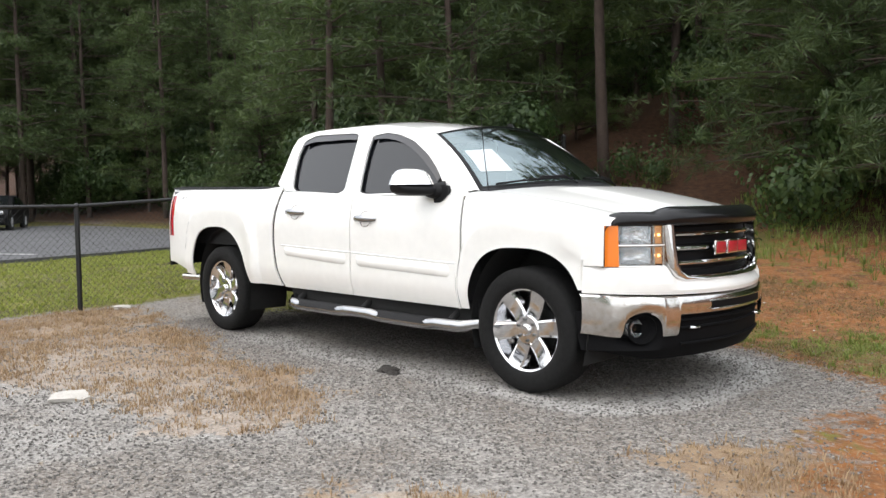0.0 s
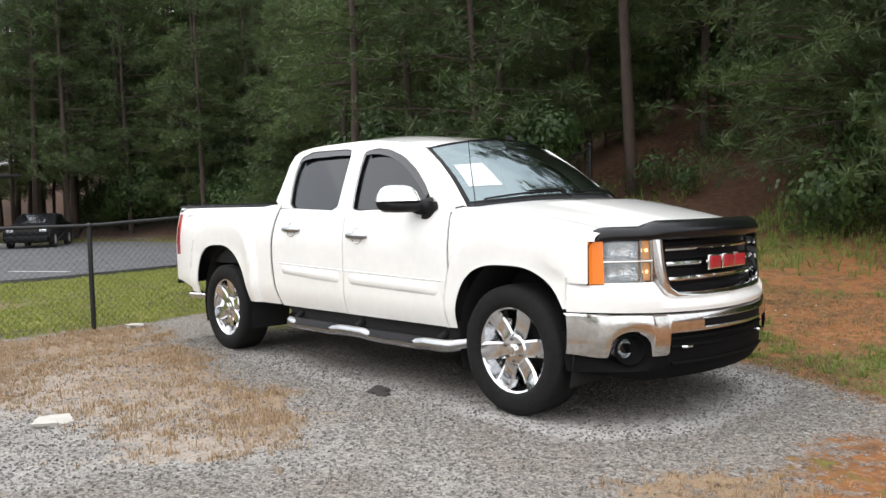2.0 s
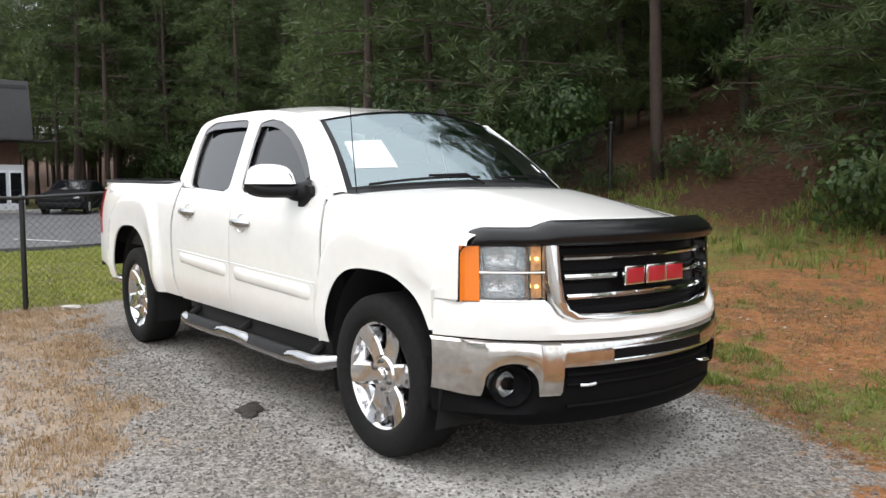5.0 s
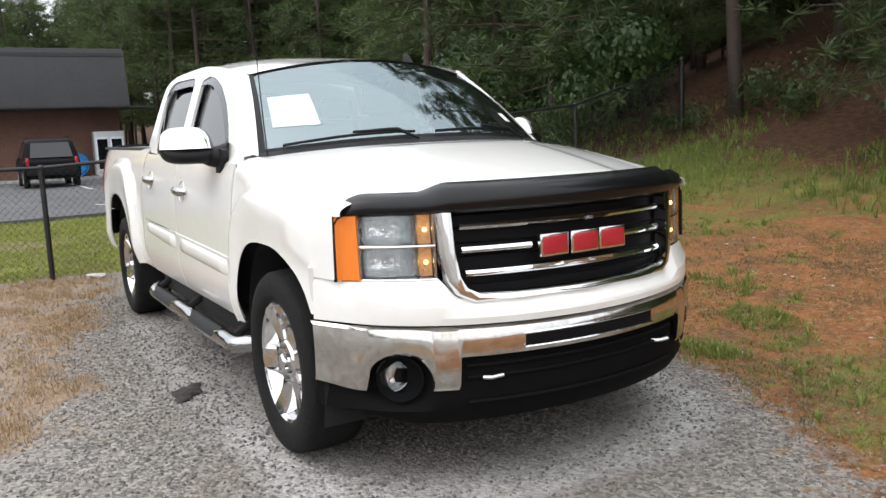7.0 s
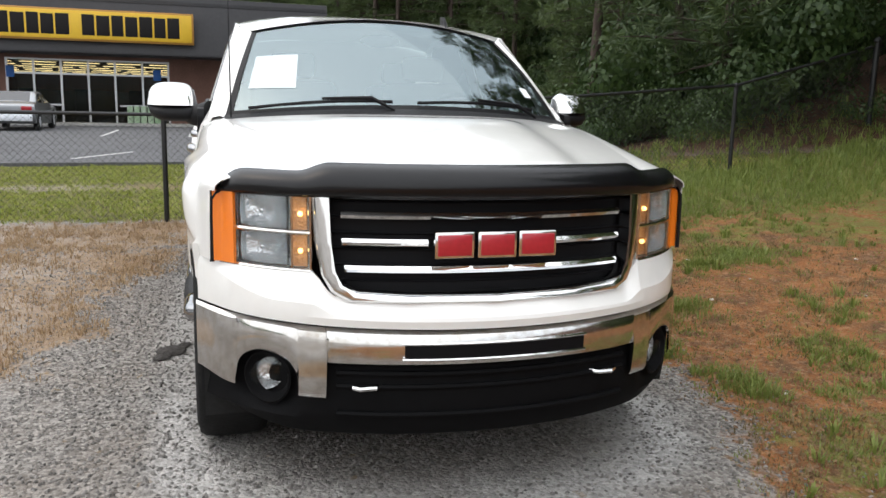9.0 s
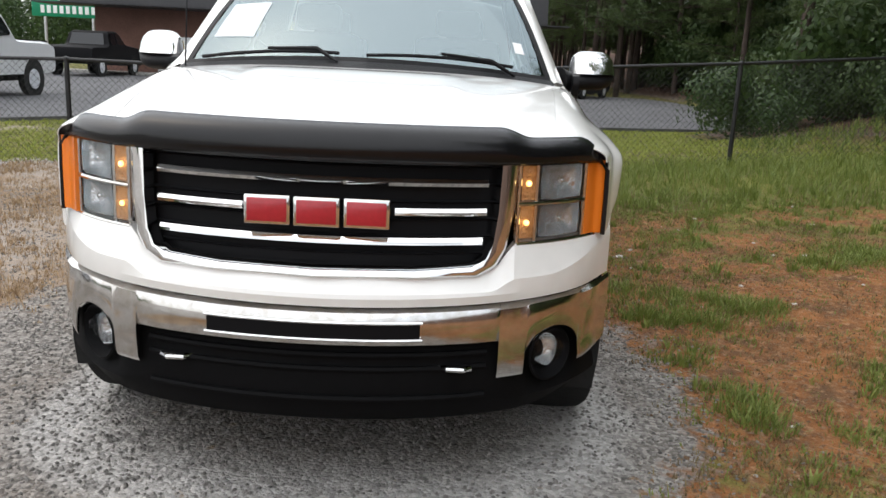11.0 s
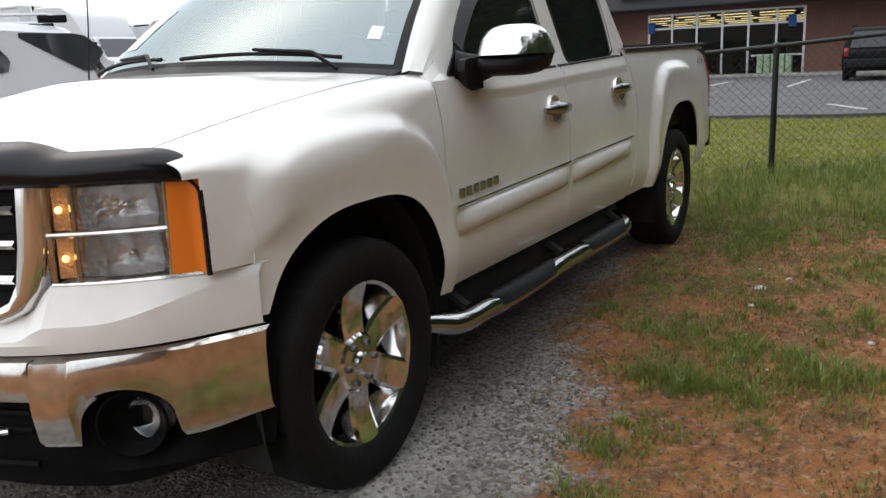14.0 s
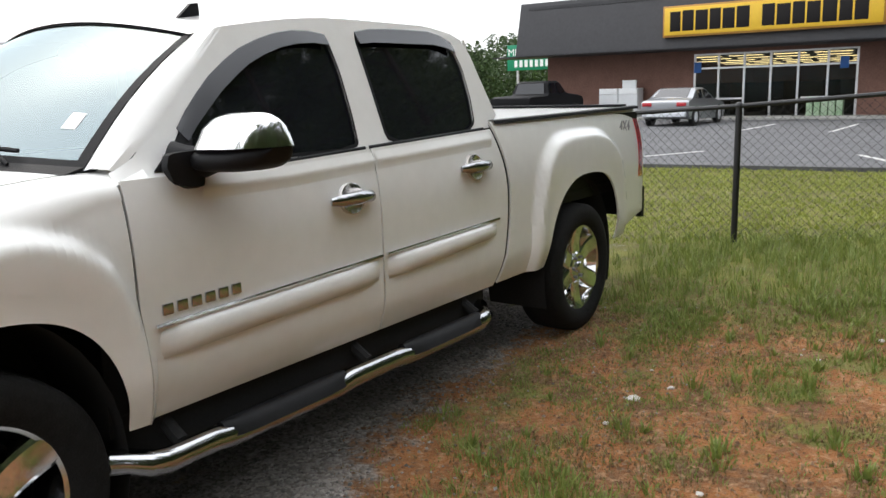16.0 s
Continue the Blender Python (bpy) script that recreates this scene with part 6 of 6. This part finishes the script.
def bed(truck):
    part("bed_floor", box(-4.72, -2.72, -0.90, 0.90, 0.82, 0.88), BLACK, truck)
    for s in (1, -1):
        part("bed_liner", box(-4.70, -2.72, s * 0.865 - 0.03, s * 0.865 + 0.03, 0.88, 1.335), BLACK, truck)
        rail = [[(x, s * y, z + 0.012 * (-2.7 - x)) for y, z in ((0.842, 1.335), (0.846, 1.352), (0.875, 1.357), (0.900, 1.353), (0.906, 1.335))] for x in spread(-2.72, -4.70, 8)]
        part("bed_rail_cap", sheet(rail), BLACK, truck, "black plastic rail cap")
    gate = part("tailgate", box(-4.735, -4.69, -0.80, 0.80, 0.80, 1.375, 0.01), PAINT, truck)
    part("gate_cap", box(-4.74, -4.68, -0.80, 0.80, 1.372, 1.39, 0.005), BLACK, gate)
    part("bed_front", box(-2.76, -2.70, -0.86, 0.86, 0.86, 1.34), BLACK, truck)
    bump = [[(-4.72 - 0.05 * (1 - (y / 0.98) ** 8), y, z) for y in spread(-0.93, 0.93, 21)] for z in (0.575, 0.60, 0.69, 0.78, 0.80)]
    rear = part("rear_bumper", sheet(bump, 0.03), BLACK, truck, "dark rear bumper")
    for s in (1, -1):
        part("bumper_end", box(-4.73, -4.58, s * 0.915 - 0.02, s * 0.915 + 0.02, 0.61, 0.79, 0.015), BLACK, rear)
    part("tail_pipe", tube([(-4.25, -0.80, 0.46), (-4.60, -0.86, 0.46)], 0.035, 12), CHROME_DULL, truck)
    part("chassis", box(-4.5, 0.7, -0.46, 0.46, 0.36, 0.60), UNDER, truck)
    for cx in AXLES:
        part("axle", tube([(cx, -0.8, 0.39), (cx, 0.8, 0.39)], 0.06, 10), UNDER, truck)


TYRE = lathe([(0.262, -0.10), (0.268, -0.122), (0.30, -0.136), (0.345, -0.139), (0.385, -0.128), (0.399, -0.108), (0.404, -0.05), (0.404, 0.05), (0.399, 0.108), (0.385, 0.128), (0.345, 0.139), (0.30, 0.136), (0.268, 0.122), (0.262, 0.10)], 64)
WHEELS = {}


def wheel_meshes():
    def keep(name, bm, material, smooth=35):
        bmesh.ops.recalc_face_normals(bm, faces=bm.faces)
        me = bpy.data.meshes.new(name)
        bm.to_mesh(me)
        bm.free()
        me.polygons.foreach_set("use_smooth", [True] * len(me.polygons))
        me.set_sharp_from_angle(angle=radians(smooth))
        me.materials.append(material)
        WHEELS[name] = me

    keep("tyre", TYRE, RUBBER, 60)
    keep("rim", lathe([(0.21, 0.0), (0.245, 0.07), (0.254, 0.105), (0.276, 0.120), (0.284, 0.127), (0.287, 0.124), (0.276, 0.10), (0.262, -0.10), (0.21, -0.11)], 64), WHEEL_CHROME)
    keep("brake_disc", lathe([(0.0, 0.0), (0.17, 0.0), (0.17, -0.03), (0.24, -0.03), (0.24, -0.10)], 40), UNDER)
    # one broad spoke with a raised ridge, pointing along +x
    rows = []
    for r in spread(0.055, 0.272, 10):
        t = (r - 0.055) / 0.217
        w = lerp(0.050, 0.060, t) - 0.008 * step01(0.9, 1, t)
        y = 0.088 + 0.024 * t - 0.02 * math.sin(math.pi * t)
        rows.append([(r, y - 0.045, -w * 1.05), (r, y - 0.004, -w), (r, y + 0.004, -w * 0.75), (r, y + 0.006, 0), (r, y + 0.004, w * 0.75), (r, y - 0.004, w), (r, y - 0.045, w * 1.05)])
    keep("spoke", sheet(rows), WHEEL_CHROME, 24)
    keep("hub_cap", lathe([(0.0, 0.118), (0.028, 0.117), (0.036, 0.110), (0.039, 0.097), (0.088, 0.096), (0.100, 0.084), (0.102, 0.03)], 32), WHEEL_CHROME)
    keep("lug_nut", lathe([(0.0, 0.013), (0.009, 0.012), (0.0125, 0.0), (0.0125, -0.01)], 8), NUT, 20)


def wheel(truck, cx, s):
    base = new("wheel", WHEELS["rim"])
    base.parent = truck
    base.matrix_world = pose(cx, s * 0.835, 0.403, 0, 0, 0 if s > 0 else 180)
    base["label"] = "chrome six-spoke wheel"
    turn0 = {(AXLES[0], 1): 31, (AXLES[0], -1): 8, (AXLES[1], 1): 30, (AXLES[1], -1): 20}[(cx, s)]

    def add(name, m):
        ob = new(name, WHEELS[name])
        ob.parent = base
        ob.matrix_parent_inverse = Matrix()
        ob.matrix_basis = m
        return ob

    tagged(add("tyre", Matrix()), "black tyre")
    add("brake_disc", Matrix())
    add("hub_cap", Matrix())
    for k in range(6):
        add("spoke", pose(0, 0, 0, 0, turn0 + 60 * k, 0))
        q = radians(turn0 + 30 + 60 * k)
        add("lug_nut", pose(0.068 * math.cos(q), 0.097, -0.068 * math.sin(q)))


DECAL = mat("grey_decal", (0.30, 0.30, 0.31), 0.4, vary=0.2, scale=30)
wheel_meshes()
make_truck()


# ---- small growth and stones ----
DRY = leaf_mat("dry_blades", (0.125, 0.085, 0.040), (0.33, 0.25, 0.115))
GRASS = leaf_mat("grass_blades", (0.105, 0.160, 0.028), (0.28, 0.31, 0.075))
LAWN = leaf_mat("lawn_blades", (0.13, 0.19, 0.028), (0.36, 0.38, 0.075))
STRAW = leaf_mat("dry_stalks", (0.18, 0.105, 0.060), (0.46, 0.335, 0.20), 0.8)
STONES = leaf_mat("gravel_stones", (0.10, 0.093, 0.086), (0.46, 0.43, 0.40), 0.85)


def tufts(name, spots, material, label, category, height, blades, width, seed):
    rng = random.Random(seed)
    verts, faces = [], []
    for x, y, k in spots:
        z = ground_z(x, y) - 0.01
        for _ in range(blades):
            a = rng.uniform(0, 2 * math.pi)
            h = height * k * rng.uniform(0.4, 1.2)
            o = rng.uniform(0, 0.05) * k
            bend = h * rng.uniform(0.15, 0.8)
            px, py = x + o * math.cos(a), y + o * math.sin(a)
            w = width * rng.uniform(0.6, 1.4)
            sx, sy = -math.sin(a) * w, math.cos(a) * w
            n = len(verts)
            mx, my = px + math.cos(a) * bend * 0.35, py + math.sin(a) * bend * 0.35
            verts += [(px - sx, py - sy, z), (px + sx, py + sy, z), (mx + sx * 0.8, my + sy * 0.8, z + h * 0.6), (mx - sx * 0.8, my - sy * 0.8, z + h * 0.6), (px + math.cos(a) * bend, py + math.sin(a) * bend, z + h)]
            faces += [(n, n + 1, n + 2, n + 3), (n + 3, n + 2, n + 4)]
    ob = mesh_from(name, verts, faces, material)
    return tagged(ob, label, category, kind="stuff")


def scatter(n, x0, x1, y0, y1, want, seed):
    rng = random.Random(seed)
    out = []
    for _ in range(n):
        x, y = rng.uniform(x0, x1), rng.uniform(y0, y1)
        k = want(x, y, rng)
        if k > 0:
            out.append((x, y, k))
    return out


def lawn_want(x, y, r):
    if not -15.0 - 0.3 * y < x < -6.25 - 0.05 * y or y > wood_edge(x) - 0.4:
        return 0
    return r.uniform(0.6, 1.1) if r.random() > 0.75 * worn_lawn(x, y) else 0


def weed_want(x, y, r):
    c, g, s, p = zones(x, y)
    if abs(y) < 0.95 and -4.9 < x < 0.9:
        return 0
    clump = fbm(x * 1.0 + 9, y, 1.3)
    k = clump_share(x, y) * step01(0.2, 0.6, c)
    share = max(g, 0.25 * c * step01(-0.8, -2.6, x)) * (0.30 + 0.9 * step01(-0.2, 0.4, clump)) + 0.03 * c
    return r.uniform(0.5, 1.2) * (0.6 + 0.6 * step01(0.0, 0.6, clump) + 0.6 * k) if r.random() < max(share, 0.55 * k) else 0


def dry_want(x, y, r):
    c = zones(x, y)[0]
    patch = fbm(x + 13, y + 4, 1.7)
    return r.uniform(0.4, 1.1) if r.random() < c * (0.12 + 0.75 * step01(-0.1, 0.35, patch)) else 0


def leafy_want(x, y, r):
    c, g, s, p = zones(x, y)
    return r.uniform(0.5, 1.15) if r.random() < 0.75 * max(g, clump_share(x, y)) * step01(0.3, 0.7, c) else 0


def straw_want(x, y, r):
    c, g, s, p = zones(x, y)
    clump = fbm(x + 3, y + 7, 1.6)
    return r.uniform(0.5, 1.2) if r.random() < s * (0.25 + 0.75 * step01(-0.15, 0.4, clump)) else 0


tufts("lawn_grass", scatter(42000, -17, -6.2, -11, 9.5, lawn_want, 1), LAWN, "short yellow-green lawn grass beyond the fence", "grass", 0.06, 4, 0.006, 2)
tufts("weeds", scatter(52000, -7.5, 3.5, 0.8, 9.0, weed_want, 3) + scatter(46000, -4.2, 1.2, 0.9, 3.6, weed_want, 13), GRASS, "patchy green weeds on the red clay", "weeds", 0.046, 5, 0.0030, 4)
tufts("dry_weeds", scatter(30000, -4.6, 1.6, 0.9, 5.0, dry_want, 15), DRY, "brown dry grass blades among the green weeds", "weeds", 0.036, 5, 0.0030, 16)
tufts("leafy_weeds", scatter(1500, -4.8, 1.4, 1.1, 5.2, leafy_want, 17), GRASS, "small leafy green weed clumps on the clay", "weeds", 0.085, 16, 0.0055, 18)
tufts("tall_weeds", scatter(6000, -6.6, -3.4, 0.3, 8.5, lambda x, y, r: r.uniform(0.7, 1.3) * step01(-3.5, -4.8, x) if r.random() < 0.8 * step01(0.2, 1.0, y) else 0, 5), GRASS, "taller green grass along the fence foot", "weeds", 0.13, 6, 0.0035, 6)
tufts("dead_weeds", scatter(34000, -6.4, 2.9, -4.8, 0.0, straw_want, 7), STRAW, "dry tan dead weeds on the gravel", "weeds", 0.05, 6, 0.0032, 8)
tufts("bank_weeds", scatter(9000, -9, 5, 4.5, 13, lambda x, y, r: r.uniform(0.6, 1.3) if r.random() < 0.6 * step01(-2.5, -0.5, y - wood_edge(x)) * step01(4.0, 1.0, y - wood_edge(x)) and not -5.4 < x < -3.6 else 0, 9), GRASS, "leafy green weeds at the foot of the bank", "weeds", 0.17, 6, 0.006, 10)


def make_stones():
    rng = random.Random(12)
    verts, faces = [], []
    for _ in range(62000):
        x, y = rng.uniform(-4.6, 2.6), rng.uniform(-4.4, 1.9)
        c, g, s, p = zones(x, y)
        if rng.random() < max(c * 0.93, g, s * 0.8):
            continue
        r = rng.uniform(0.004, 0.0125)
        z = ground_z(x, y) + r * 0.25
        a = rng.uniform(0, math.pi)
        ca, sa = math.cos(a) * r, math.sin(a) * r
        e, f, t = rng.uniform(0.6, 1.0), rng.uniform(0.45, 0.8), rng.uniform(-0.3, 0.3)
        n = len(verts)
        verts += [(x + ca, y + sa, z + t * r), (x - sa * e, y + ca * e, z), (x - ca, y - sa, z - t * r), (x + sa * e, y - ca * e, z), (x + t * r, y, z + r * f), (x, y, z - r * 0.6)]
        faces += [(n, n + 1, n + 4), (n + 1, n + 2, n + 4), (n + 2, n + 3, n + 4), (n + 3, n, n + 4), (n + 1, n, n + 5), (n + 2, n + 1, n + 5), (n + 3, n + 2, n + 5), (n, n + 3, n + 5)]
    tagged(mesh_from("gravel", verts, faces, STONES), "loose grey crushed gravel stones", "gravel", kind="stuff")


make_stones()


def make_crumbs():
    """Crumbs of clay, grit and dead bits lying on the red ground."""
    rng = random.Random(71)
    verts, faces = [], []
    for _ in range(46000):
        x, y = rng.uniform(-5.0, 2.6), rng.uniform(0.6, 1.0 + 4.2 * rng.random())
        c = zones(x, y)[0]
        if rng.random() > c * (0.35 + 0.65 * step01(-0.2, 0.3, fbm(x + 3, y, 3.0))):
            continue
        r = 0.003 + 0.012 * rng.random() ** 2.5
        z = ground_z(x, y) + r * 0.2
        a = rng.uniform(0, math.pi)
        ca, sa = math.cos(a) * r, math.sin(a) * r
        e, f, t = rng.uniform(0.4, 1.0), rng.uniform(0.35, 0.8), rng.uniform(-0.3, 0.3)
        n = len(verts)
        verts += [(x + ca, y + sa, z + t * r), (x - sa * e, y + ca * e, z), (x - ca, y - sa, z - t * r), (x + sa * e, y - ca * e, z), (x + t * r, y, z + r * f)]
        faces += [(n, n + 1, n + 4), (n + 1, n + 2, n + 4), (n + 2, n + 3, n + 4), (n + 3, n, n + 4)]
    tagged(mesh_from("clay_crumbs", verts, faces, CRUMBS), "small crumbs of red clay and grit on the ground", "dirt", kind="stuff")


CRUMBS = leaf_mat("clay_crumbs", (0.085, 0.042, 0.020), (0.42, 0.27, 0.165), 0.9)
make_crumbs()


def pebble(x, y, r, material, label, flat=0.35):
    bm = bmesh.new()
    bmesh.ops.create_icosphere(bm, subdivisions=2, radius=r)
    for v in bm.verts:
        v.co *= 1 + 0.55 * noise.noise(v.co * (2.2 / r) + Vector((x, y, 0)))
        v.co.z *= flat
    ob = part("stone", bm, material, None)
    ob.location = (x, y, ground_z(x, y) + r * flat * 0.4)
    return tagged(ob, label, "stone", "loose stones")


PALE_STONE = mat("pale_stone", (0.50, 0.47, 0.43), 0.8, vary=0.15, scale=20, bump=0.4)
DARK_CLOD = mat("dark_clod", (0.035, 0.03, 0.026), 0.9, vary=0.4, scale=25, bump=0.8)
pebble(-2.675, 1.70, 0.035, PALE_STONE, "pale stone lying on the clay")
pebble(-2.0, -3.04, 0.13, PALE_STONE, "flat pale stone chunk among the dry weeds", 0.25)
pebble(-6.0, -0.93, 0.10, PALE_STONE, "pale stone at the fence foot")
pebble(-1.09, -1.125, 0.085, DARK_CLOD, "dark clod of mud on the gravel", 0.22)
pebble(-1.19, -1.06, 0.04, DARK_CLOD, "small dark clod of mud on the gravel", 0.3)
pebble(-0.99, -1.17, 0.05, DARK_CLOD, "small dark clod of mud on the gravel", 0.25)
spot = random.Random(44)
for _ in range(34):
    pebble(spot.uniform(-4.5, 0.5), spot.uniform(1.6, 4.6), spot.uniform(0.008, 0.02), PALE_STONE, "small pale stone on the clay", 0.5)
